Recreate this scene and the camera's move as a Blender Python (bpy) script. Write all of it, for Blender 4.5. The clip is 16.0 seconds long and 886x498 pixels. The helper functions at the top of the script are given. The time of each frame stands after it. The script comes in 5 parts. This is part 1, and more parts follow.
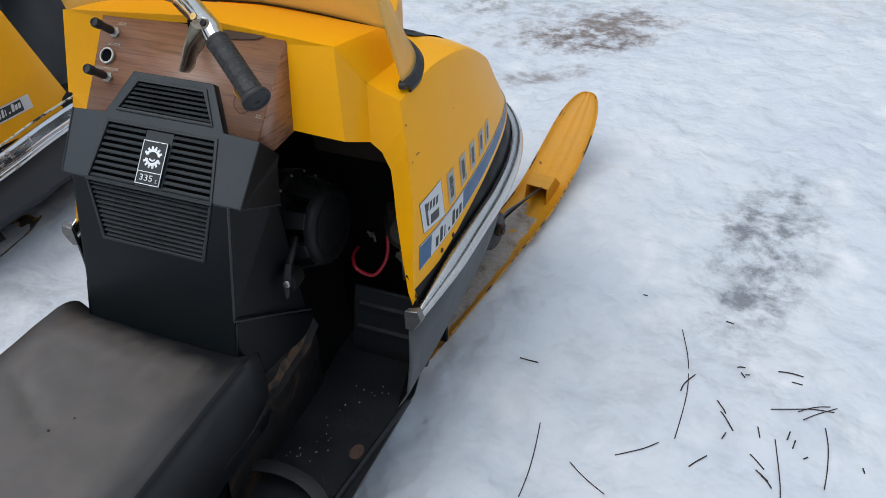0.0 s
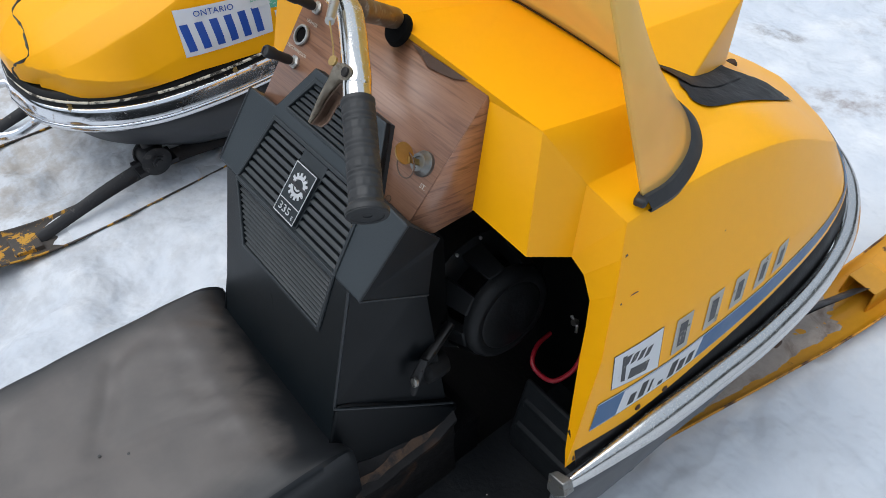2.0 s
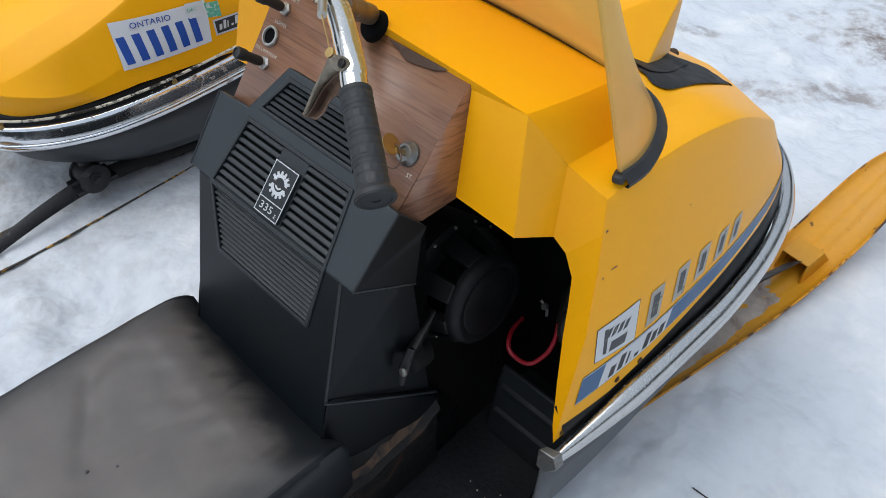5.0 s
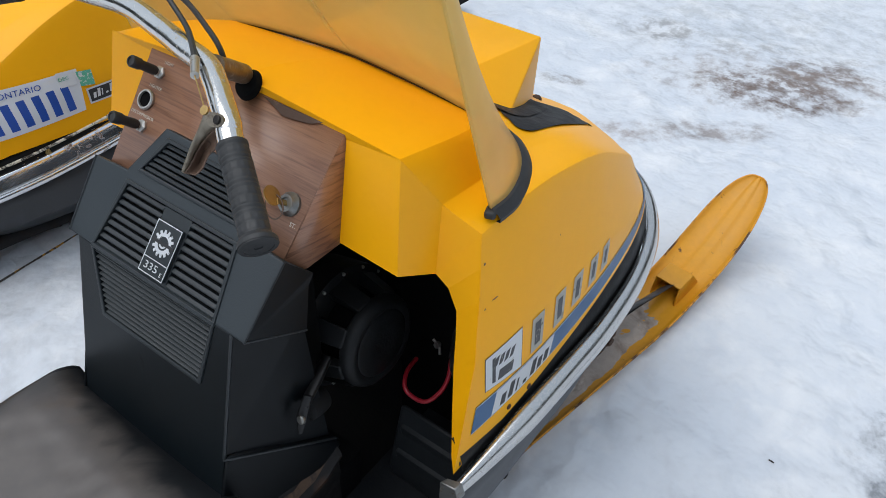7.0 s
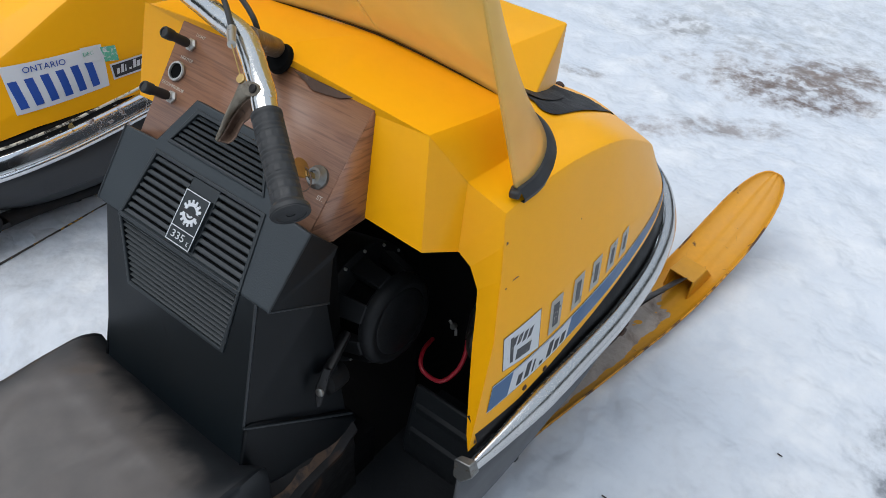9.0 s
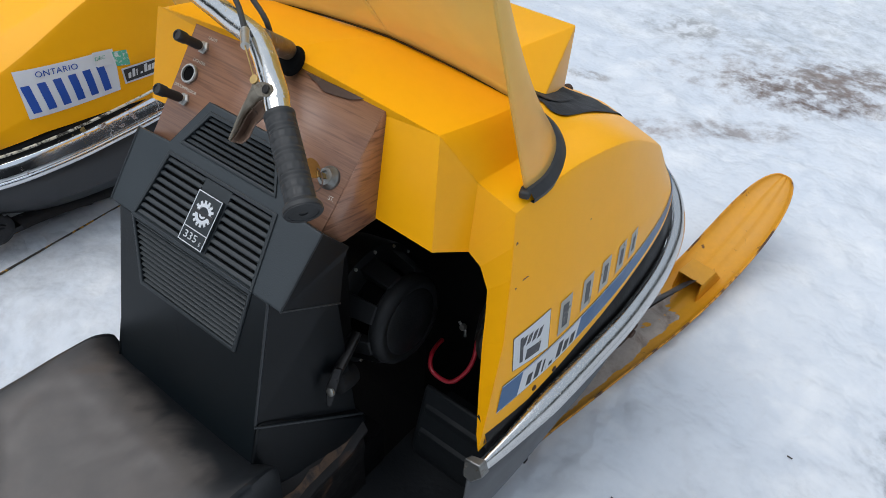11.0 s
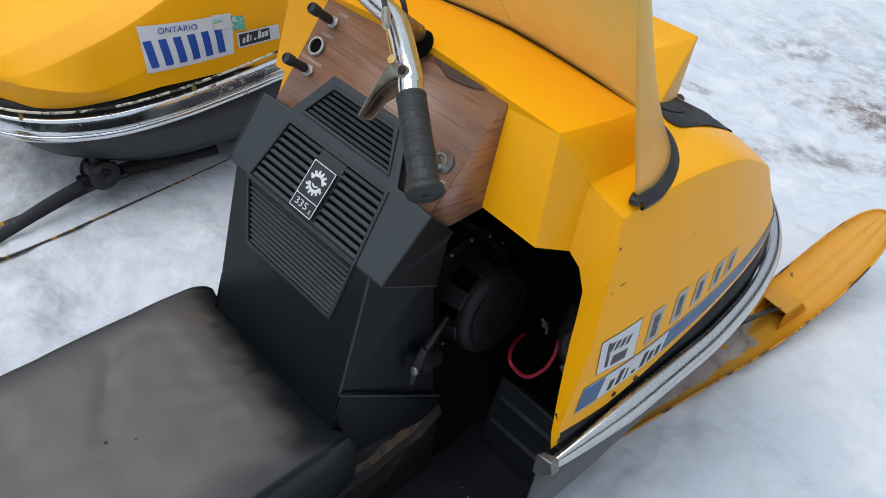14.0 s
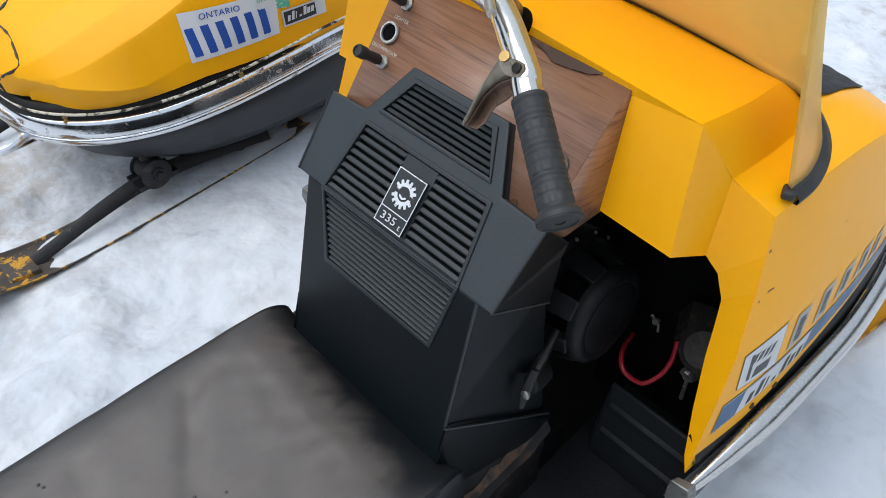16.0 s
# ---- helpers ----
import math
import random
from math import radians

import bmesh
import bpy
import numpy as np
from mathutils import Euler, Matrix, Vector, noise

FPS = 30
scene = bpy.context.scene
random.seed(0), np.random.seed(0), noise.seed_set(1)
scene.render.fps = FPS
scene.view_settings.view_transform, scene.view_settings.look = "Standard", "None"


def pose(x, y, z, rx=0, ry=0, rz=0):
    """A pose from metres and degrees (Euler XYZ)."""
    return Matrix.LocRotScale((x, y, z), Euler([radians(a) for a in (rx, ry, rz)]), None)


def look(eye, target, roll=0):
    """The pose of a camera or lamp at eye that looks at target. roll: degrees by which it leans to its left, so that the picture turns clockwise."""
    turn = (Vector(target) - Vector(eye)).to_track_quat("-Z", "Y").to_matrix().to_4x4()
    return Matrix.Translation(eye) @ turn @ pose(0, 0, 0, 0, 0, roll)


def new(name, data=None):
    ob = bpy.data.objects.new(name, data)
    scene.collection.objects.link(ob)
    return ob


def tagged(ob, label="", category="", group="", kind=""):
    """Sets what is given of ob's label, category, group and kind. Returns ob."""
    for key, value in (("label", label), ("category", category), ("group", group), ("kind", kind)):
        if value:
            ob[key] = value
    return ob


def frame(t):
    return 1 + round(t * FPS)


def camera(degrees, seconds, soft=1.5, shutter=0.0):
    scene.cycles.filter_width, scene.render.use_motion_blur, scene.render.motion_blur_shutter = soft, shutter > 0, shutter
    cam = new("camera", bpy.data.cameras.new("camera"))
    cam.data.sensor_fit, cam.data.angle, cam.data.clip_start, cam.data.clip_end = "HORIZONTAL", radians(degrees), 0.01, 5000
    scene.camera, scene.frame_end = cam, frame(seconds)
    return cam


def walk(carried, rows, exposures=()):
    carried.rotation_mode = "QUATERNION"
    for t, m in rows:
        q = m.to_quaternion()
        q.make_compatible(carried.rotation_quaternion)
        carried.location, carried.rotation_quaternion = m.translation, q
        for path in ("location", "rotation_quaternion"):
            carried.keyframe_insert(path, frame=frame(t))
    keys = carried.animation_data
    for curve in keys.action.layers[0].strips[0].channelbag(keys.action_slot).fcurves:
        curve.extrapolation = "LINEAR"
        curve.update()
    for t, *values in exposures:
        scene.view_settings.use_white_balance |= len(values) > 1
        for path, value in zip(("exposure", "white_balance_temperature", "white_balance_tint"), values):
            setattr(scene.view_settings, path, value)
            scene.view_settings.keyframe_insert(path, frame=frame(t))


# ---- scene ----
cam = camera(60.4, 16.0, 0.6)
PATH = [
    (0, (0.736, -0.733, 1.239), (0.15, 0.725, 0.003), -1.7),
    (0.3, (0.682, -0.63, 1.227), (0.104, 0.847, 0.008), -0.0),
    (0.5, (0.619, -0.54, 1.221), (0.066, 0.947, 0.003), 3.0),
    (1, (0.507, -0.409, 1.235), (-0.153, 0.962, -0.063), 9.6),
    (1.5, (0.568, -0.326, 1.209), (-0.557, 0.569, -0.182), -0.2),
    (1.8, (0.614, -0.267, 1.213), (-0.516, 0.561, -0.215), -2.0),
    (2, (0.621, -0.273, 1.234), (-0.501, 0.567, -0.192), -2.5),
    (2.5, (0.62, -0.309, 1.242), (-0.513, 0.552, -0.163), -4.4),
    (3, (0.613, -0.316, 1.216), (-0.477, 0.547, -0.221), -5.5),
    (3.4, (0.612, -0.314, 1.231), (-0.439, 0.593, -0.209), -5.0),
    (3.5, (0.611, -0.31, 1.234), (-0.436, 0.604, -0.204), -4.9),
    (5.8, (0.597, -0.375, 1.232), (-0.403, 0.671, -0.149), 1.5),
    (6, (0.596, -0.379, 1.231), (-0.406, 0.682, -0.137), 1.5),
    (6.5, (0.619, -0.355, 1.264), (-0.323, 0.829, -0.043), 1.4),
    (7, (0.638, -0.365, 1.248), (-0.229, 0.883, -0.052), 2.3),
    (7.5, (0.623, -0.38, 1.233), (-0.175, 0.873, -0.106), 5.7),
    (8, (0.618, -0.386, 1.245), (-0.185, 0.887, -0.071), 7.0),
    (8.5, (0.623, -0.397, 1.244), (-0.23, 0.861, -0.056), 5.6),
    (9, (0.635, -0.391, 1.24), (-0.24, 0.837, -0.074), 3.7),
    (9.5, (0.634, -0.391, 1.239), (-0.258, 0.822, -0.077), 2.7),
    (12, (0.639, -0.404, 1.239), (-0.256, 0.823, -0.062), 4.0),
    (12.5, (0.636, -0.402, 1.237), (-0.254, 0.823, -0.07), 4.5),
    (13, (0.636, -0.394, 1.24), (-0.255, 0.826, -0.072), 5.2),
    (13.5, (0.607, -0.427, 1.232), (-0.385, 0.696, -0.092), 5.8),
    (14, (0.61, -0.437, 1.243), (-0.396, 0.664, -0.089), 6.1),
    (14.5, (0.632, -0.398, 1.219), (-0.253, 0.76, -0.15), 5.3),
    (15, (0.606, -0.393, 1.236), (-0.254, 0.783, -0.134), 5.2),
    (15.5, (0.551, -0.388, 1.217), (-0.441, 0.634, -0.188), 2.3),
    (16, (0.466, -0.392, 1.209), (-0.552, 0.569, -0.22), -0.6),
]
EXPOSURE = [(0.0, 0.12), (1.0, 0.22), (2.0, 0.36), (3.5, 0.34), (6.5, 0.24), (9.0, 0.24), (13.5, 0.25), (15.0, 0.34), (16.0, 0.46)]
walk(cam, [(t, look(eye, target, roll)) for t, eye, target, roll in PATH], EXPOSURE)

# ---- world and light ----
world = bpy.data.worlds.new("world")
scene.world = world
world.use_nodes = True
wn = world.node_tree.nodes
sky = wn.new("ShaderNodeTexSky")
sky.sky_type, sky.sun_disc = "NISHITA", False
sky.sun_elevation, sky.sun_rotation = radians(66), radians(215)
sky.air_density, sky.dust_density, sky.ozone_density = 1.0, 4.0, 1.0
cloud = wn.new("ShaderNodeMix")
cloud.data_type = "RGBA"
cloud.inputs[0].default_value = 0.72
cloud.inputs[7].default_value = (6.15, 7.05, 8.15, 1)
world.node_tree.links.new(sky.outputs[0], cloud.inputs[6])
wn["Background"].inputs[1].default_value = 0.1
world.node_tree.links.new(cloud.outputs[2], wn["Background"].inputs[0])

sun = new("sun", bpy.data.lights.new("sun", "SUN"))
sun.data.energy, sun.data.angle, sun.data.color = 1.5, radians(60), (0.96, 0.98, 1.0)
sun.matrix_world = look((-0.5, -0.7, 2.0), (0, 0, 0))


# ---- materials ----
def nodes_of(name):
    m = bpy.data.materials.new(name)
    m.use_nodes = True
    return m, m.node_tree.nodes, m.node_tree.links, m.node_tree.nodes["Principled BSDF"]


def mix_rgb(n, l, fac, a, b):
    k = n.new("ShaderNodeMix")
    k.data_type = "RGBA"
    for sock, v in ((k.inputs[0], fac), (k.inputs[6], a), (k.inputs[7], b)):
        if isinstance(v, bpy.types.NodeSocket):
            l.new(v, sock)
        elif isinstance(v, (int, float)):
            sock.default_value = v
        else:
            sock.default_value = (*v, 1)
    return k.outputs[2]


def ramp(n, l, src, stops):
    r = n.new("ShaderNodeValToRGB")
    while len(r.color_ramp.elements) < len(stops):
        r.color_ramp.elements.new(0.5)
    for e, (p, c) in zip(r.color_ramp.elements, stops):
        e.position = p
        e.color = (c, c, c, 1) if isinstance(c, (int, float)) else (*c, 1)
    l.new(src, r.inputs[0])
    return r.outputs[0]


def tex_noise(n, l, scale, detail=4, rough=0.55, stretch=None, distort=0.0):
    co = n.new("ShaderNodeTexCoord")
    src = co.outputs["Object"]
    if stretch:
        mp = n.new("ShaderNodeMapping")
        mp.inputs["Scale"].default_value = stretch
        l.new(src, mp.inputs[0])
        src = mp.outputs[0]
    t = n.new("ShaderNodeTexNoise")
    t.inputs["Scale"].default_value, t.inputs["Detail"].default_value, t.inputs["Roughness"].default_value = scale, detail, rough
    t.inputs["Distortion"].default_value = distort
    l.new(src, t.inputs[0])
    return t.outputs[0]


def math_node(n, l, op, a, b):
    k = n.new("ShaderNodeMath")
    k.operation = op
    for sock, v in ((k.inputs[0], a), (k.inputs[1], b)):
        if isinstance(v, bpy.types.NodeSocket):
            l.new(v, sock)
        else:
            sock.default_value = v
    return k.outputs[0]


def bump(n, l, b, src, strength, dist):
    k = n.new("ShaderNodeBump")
    k.inputs["Strength"].default_value, k.inputs["Distance"].default_value = strength, dist
    l.new(src, k.inputs["Height"])
    l.new(k.outputs[0], b.inputs["Normal"])
    return k


def surface(name, col, rough=0.5, metal=0.0, var=0.12, scale=8, grain=90, bump_s=0.15, bump_d=0.002, dirt=None, dirt_at=(0.6, 0.72), dirt_scale=25, coat=0.0, rough_var=0.12, spec=0.5):
    """Paint, plastic, rubber or metal with wear at two scales."""
    m, n, l, b = nodes_of(name)
    big = tex_noise(n, l, scale, 5)
    fine = tex_noise(n, l, grain, 3)
    c = mix_rgb(n, l, big, [v * (1 - var) for v in col], [min(1, v * (1 + var)) for v in col])
    c = mix_rgb(n, l, ramp(n, l, fine, [(0.3, 0.0), (0.75, 0.35)]), c, [v * (1 - var) for v in col])
    rr = ramp(n, l, big, [(0.3, max(0.02, rough - rough_var)), (0.7, min(1, rough + rough_var))])
    if dirt:
        d = ramp(n, l, tex_noise(n, l, dirt_scale, 8, 0.65, None, 0.6), [(dirt_at[0], 0.0), (dirt_at[1], 1.0)])
        c = mix_rgb(n, l, d, c, dirt)
        rr = mix_rgb(n, l, d, rr, (0.75, 0.75, 0.75))
        if metal:
            l.new(ramp(n, l, d, [(0.0, metal), (1.0, 0.0)]), b.inputs["Metallic"])
    elif metal:
        b.inputs["Metallic"].default_value = metal
    l.new(c, b.inputs["Base Color"])
    l.new(rr, b.inputs["Roughness"])
    b.inputs["Coat Weight"].default_value = coat
    b.inputs["Specular IOR Level"].default_value = spec
    b.inputs["Coat Roughness"].default_value = 0.12
    bump(n, l, b, fine, bump_s, bump_d)
    return m


def soft_edges(m, radius):
    """Moulded edges: the surface's normal is eased over a small radius."""
    n, l = m.node_tree.nodes, m.node_tree.links
    k = n.new("ShaderNodeBevel")
    k.samples = 6
    k.inputs["Radius"].default_value = radius
    l.new(k.outputs[0], next(x for x in n if x.type == "BUMP").inputs["Normal"])
    return m


YELLOW = (0.95, 0.425, 0.003)
hood_paint = surface("hood_paint", YELLOW, 0.40, 0, 0.05, 3, 60, 0.05, 0.001, (0.42, 0.16, 0.01), (0.77, 0.82), 60, 0.03, 0.06, 0.22)
rim_cream = surface("rim_cream", (0.62, 0.58, 0.48), 0.5, 0, 0.2, 20, 200, 0.2, 0.001, (0.03, 0.025, 0.02), (0.50, 0.56), 26)
ski_paint = surface("ski_paint", (0.62, 0.275, 0.008), 0.5, 0, 0.22, 9, 80, 0.2, 0.002, (0.14, 0.060, 0.018), (0.61, 0.68), 22)
worn_lip = surface("worn_lip", (0.66, 0.28, 0.010), 0.55, 0, 0.3, 20, 120, 0.3, 0.002, (0.085, 0.040, 0.020), (0.50, 0.58), 14)
old_ski_paint = surface("old_ski_paint", (0.060, 0.050, 0.042), 0.65, 0, 0.4, 12, 70, 0.35, 0.003, (0.55, 0.28, 0.03), (0.53, 0.58), 26)
chrome = surface("chrome", (0.74, 0.75, 0.77), 0.14, 1.0, 0.10, 12, 160, 0.10, 0.0008, (0.16, 0.10, 0.075), (0.63, 0.68), 22, 0, 0.08)
worn_chrome = surface("worn_chrome", (0.72, 0.71, 0.68), 0.15, 1.0, 0.12, 12, 220, 0.15, 0.0008, (0.26, 0.22, 0.17), (0.59, 0.68), 330, 0, 0.10)
bumper_chrome = surface("bumper_chrome", (0.58, 0.575, 0.56), 0.20, 1.0, 0.2, 9, 140, 0.16, 0.0008, (0.22, 0.20, 0.17), (0.59, 0.66), 420, 0, 0.08)
# console tones carry painted shade: sides darkest, lower panel dark, upper shell lightest
shaded_side_vinyl = surface("shaded_side_vinyl", (0.0030, 0.0042, 0.0054), 0.40, 0, 0.25, 6, 420, 0.22, 0.0006, (0.010, 0.010, 0.010), (0.66, 0.80), 30, spec=0.21)
lit_shell_plastic = surface("lit_shell_plastic", (0.0280, 0.0360, 0.0415), 0.46, 0, 0.15, 8, 480, 0.30, 0.0006, (0.026, 0.026, 0.026), (0.68, 0.80), 40, spec=0.42)
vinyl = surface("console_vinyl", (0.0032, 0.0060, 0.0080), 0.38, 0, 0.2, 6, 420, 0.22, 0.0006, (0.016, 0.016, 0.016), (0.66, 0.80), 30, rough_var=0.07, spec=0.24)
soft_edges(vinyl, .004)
soft_edges(lit_shell_plastic, .004)
soft_edges(shaded_side_vinyl, .005)
# paler than the panels: the highlight along the piping is in its colour
piping_vinyl = surface("piping_vinyl", (0.017, 0.021, 0.024), 0.42, 0, 0.2, 40, 300, 0.1, 0.0004, spec=0.5)
slat_black = surface("slat_plastic", (0.0220, 0.0275, 0.0310), 0.46, 0, 0.2, 20, 300, 0.1, 0.0004, (0.02, 0.02, 0.02), (0.68, 0.78), 60, spec=0.42)
pan_grey = surface("pan_grey", (0.062, 0.066, 0.072), 0.55, 0, 0.15, 5, 120, 0.15, 0.0015, (0.14, 0.135, 0.13), (0.66, 0.80), 18)
dark_pan = surface("dark_pan", (0.030, 0.033, 0.038), 0.5, 0, 0.2, 5, 120, 0.15, 0.0015, (0.10, 0.10, 0.10), (0.70, 0.80), 30)
rubber = surface("rubber", (0.022, 0.023, 0.024), 0.62, 0, 0.25, 30, 300, 0.3, 0.0008, None)
black_trim = surface("black_trim", (0.006, 0.006, 0.006), 0.5, 0, 0.3, 20, 200, 0.3, 0.001, (0.03, 0.025, 0.02), (0.64, 0.76), 40, spec=0.25)
inner_black = surface("inner_black", (0.0045, 0.0045, 0.005), 0.6, 0, 0.35, 14, 120, 0.4, 0.002, (0.018, 0.013, 0.010), (0.66, 0.76), 40, spec=0.08)
rust_brown = surface("rust_brown", (0.072, 0.040, 0.022), 0.75, 0, 0.45, 30, 160, 0.5, 0.002, (0.010, 0.008, 0.007), (0.46, 0.62), 40)
floor_black = surface("floor_black", (0.0080, 0.0095, 0.0115), 0.40, 0, 0.35, 14, 120, 0.4, 0.002, (0.018, 0.014, 0.011), (0.62, 0.76), 26, spec=0.3)
rust_black = surface("rust_black", (0.007, 0.006, 0.006), 0.65, 0, 0.35, 30, 120, 0.4, 0.002, (0.070, 0.034, 0.017), (0.54, 0.68), 9, spec=0.3)
engine_black = surface("engine_black", (0.006, 0.006, 0.0065), 0.5, 0, 0.3, 22, 160, 0.3, 0.0012, (0.020, 0.018, 0.017), (0.62, 0.76), 45, spec=0.4)
starter_black = surface("starter_black", (0.0105, 0.0112, 0.0120), 0.5, 0, 0.35, 22, 160, 0.3, 0.0012, (0.028, 0.026, 0.024), (0.62, 0.76), 45, spec=0.25)
toe_black = surface("toe_black", (0.0095, 0.0115, 0.0135), 0.6, 0, 0.2, 22, 160, 0.3, 0.0012, (0.022, 0.022, 0.022), (0.66, 0.80), 45, spec=0.25)
carb_metal = surface("carb_metal", (0.020, 0.017, 0.015), 0.6, 0.2, 0.4, 40, 160, 0.5, 0.002, (0.06, 0.045, 0.035), (0.56, 0.68), 60)
rusty = surface("rusty_steel", (0.075, 0.036, 0.018), 0.8, 0.1, 0.4, 26, 160, 0.5, 0.002, (0.035, 0.025, 0.02), (0.5, 0.68), 30)
spring_steel = surface("spring_steel", (0.018, 0.018, 0.020), 0.5, 0.3, 0.35, 24, 150, 0.4, 0.002, (0.11, 0.10, 0.09), (0.6, 0.72), 30)
zinc = surface("zinc", (0.50, 0.49, 0.46), 0.35, 0.9, 0.2, 40, 250, 0.3, 0.001, (0.16, 0.11, 0.07), (0.6, 0.72), 90)
lever_steel = surface("lever_steel", (0.30, 0.265, 0.21), 0.45, 0.85, 0.25, 40, 250, 0.3, 0.001, (0.12, 0.09, 0.06), (0.54, 0.66), 60)
stained_steel = surface("stained_steel", (0.16, 0.12, 0.085), 0.42, 0.55, 0.4, 40, 200, 0.3, 0.001, (0.30, 0.28, 0.25), (0.52, 0.62), 70)
brass = surface("brass", (0.44, 0.30, 0.12), 0.4, 0.9, 0.25, 60, 300, 0.3, 0.001)
red_rubber = surface("red_cable", (0.34, 0.010, 0.022), 0.4, 0, 0.2, 40, 200, 0.1, 0.0005)
white_decal = surface("white_decal", (0.62, 0.63, 0.64), 0.45, 0, 0.08, 30, 200, 0.1, 0.0005, (0.36, 0.30, 0.2), (0.64, 0.72), 60)
plate_white = surface("plate_white", (0.66, 0.68, 0.71), 0.4, 0, 0.05, 20, 200, 0.05, 0.0005, (0.35, 0.36, 0.38), (0.68, 0.74), 35)
plate_blue = surface("plate_blue", (0.016, 0.075, 0.36), 0.4, 0, 0.1, 30, 200, 0.05, 0.0005)
green_decal = surface("green_decal", (0.10, 0.42, 0.28), 0.45, 0, 0.2, 80, 260, 0.05, 0.0005, (0.6, 0.62, 0.6), (0.52, 0.60), 120)
blue_decal = surface("blue_decal", (0.036, 0.110, 0.235), 0.42, 0, 0.1, 20, 200, 0.05, 0.0005)
silver_tile = surface("silver_tile", (0.40, 0.37, 0.31), 0.38, 0.35, 0.2, 60, 260, 0.1, 0.0005, (0.10, 0.11, 0.07), (0.56, 0.68), 50)
soft_ink = surface("soft_ink", (0.050, 0.050, 0.055), 0.5, 0, 0.4, 60, 260, 0.05, 0.0005, (0.30, 0.28, 0.24), (0.58, 0.66), 120)
inside_rust = surface("inside_rust", (0.13, 0.080, 0.055), 0.6, 0.2, 0.35, 60, 260, 0.3, 0.0006, (0.05, 0.03, 0.02), (0.55, 0.68), 90)
glue = surface("old_glue", (0.30, 0.20, 0.06), 0.7, 0, 0.4, 80, 260, 0.5, 0.001, (0.06, 0.05, 0.03), (0.55, 0.65), 120)
ink = surface("ink", (0.022, 0.022, 0.024), 0.5, 0, 0.2, 60, 260, 0.05, 0.0005)
badge_silver = surface("badge_silver", (0.78, 0.79, 0.80), 0.3, 0.6, 0.08, 60, 260, 0.05, 0.0004)
dash_text = surface("dash_text", (0.60, 0.52, 0.44), 0.6, 0, 0.25, 200, 400, 0.05, 0.0004)
pitted_chrome = surface("pitted_chrome", (0.34, 0.31, 0.27), 0.26, 0.95, 0.3, 20, 220, 0.2, 0.0008, (0.10, 0.075, 0.05), (0.45, 0.56), 150, 0, 0.12)
chrome_rust = surface("chrome_rust", (0.19, 0.14, 0.12), 0.6, 0.2, 0.4, 60, 200, 0.4, 0.001, (0.45, 0.43, 0.42), (0.50, 0.60), 70)
hood_inside = surface("hood_inside", (0.034, 0.020, 0.014), 0.8, 0, 0.3, 10, 80)
cap_zinc = surface("cap_zinc", (0.22, 0.22, 0.21), 0.4, 0.8, 0.25, 60, 250, 0.3, 0.001, (0.12, 0.09, 0.06), (0.55, 0.68), 90)
hood_tape_black = surface("hood_tape_black", (0.012, 0.012, 0.013), 0.6, 0, 0.3, 30, 160, 0.6, 0.002, (0.05, 0.05, 0.05), (0.68, 0.75), 50, spec=0.3)
slush = surface("slush", (0.40, 0.335, 0.285), 0.7, 0, 0.40, 12, 90, 0.8, 0.006, (0.15, 0.100, 0.070), (0.50, 0.74), 16)
ring_dark = surface("ring_dark", (0.12, 0.125, 0.12), 0.9, 0, 0.4, 0.5, 4, 0.2, 0.05)
# shade as a near-black base colour, for recesses, gaps and holes
recess_shade = surface("recess_shade", (0.003, 0.003, 0.003), 0.8, 0, 0.2, spec=0.1)


def make_wood(name, stretch, deep, bold=0.42):
    """Printed walnut laminate; stretch runs the grain along one axis."""
    m, n, l, b = nodes_of(name)
    sx, sy, sz = stretch
    broad = tex_noise(n, l, 7, 4, 0.5, (0.7 * sx + .2, 3.0 * sy, 3.0 * sz), 0.8)
    grain = tex_noise(n, l, 60, 6, 0.6, (0.10 * sx, 1.6 * sy, 1.6 * sz), 1.4)
    lines = tex_noise(n, l, 130, 4, 0.6, (0.05 * sx, 1.5 * sy, 1.5 * sz), 0.5)
    pores = tex_noise(n, l, 260, 3, 0.6, (0.06 * sx, 1.4 * sy, 1.4 * sz))
    c = mix_rgb(n, l, broad, [v * deep for v in (0.255, 0.120, 0.068)], [v * deep for v in (0.37, 0.195, 0.120)])
    c = mix_rgb(n, l, ramp(n, l, grain, [(0.42, 0.0), (0.66, 0.45)]), c, (0.17, 0.075, 0.042))
    c = mix_rgb(n, l, ramp(n, l, lines, [(0.52, 0.0), (0.64, bold)]), c, (0.10, 0.042, 0.024))
    c = mix_rgb(n, l, ramp(n, l, pores, [(0.52, 0.0), (0.72, 0.5)]), c, (0.10, 0.042, 0.024))
    l.new(c, b.inputs["Base Color"])
    l.new(ramp(n, l, broad, [(0.3, 0.30), (0.7, 0.44)]), b.inputs["Roughness"])
    b.inputs["Coat Weight"].default_value, b.inputs["Coat Roughness"].default_value = 0.35, 0.25
    bump(n, l, b, pores, 0.15, 0.0005)
    return m


spot_rust = surface("spot_rust", (0.050, 0.024, 0.013), 0.8, 0, 0.4, 80, 260, 0.4, 0.001, (0.02, 0.014, 0.01), (0.5, 0.62), 120)
wood = make_wood("wood_grain_laminate", (1, 1, 1), 1.0)
end_wood = make_wood("wood_grain_laminate_end", (1, .08, 1), 1.05, 0.75)
peeled_wood = surface("peeled_wood", (0.075, 0.042, 0.028), 0.7, 0, 0.4, 40, 200, 0.4, 0.001, (0.16, 0.10, 0.07), (0.56, 0.66), 60)


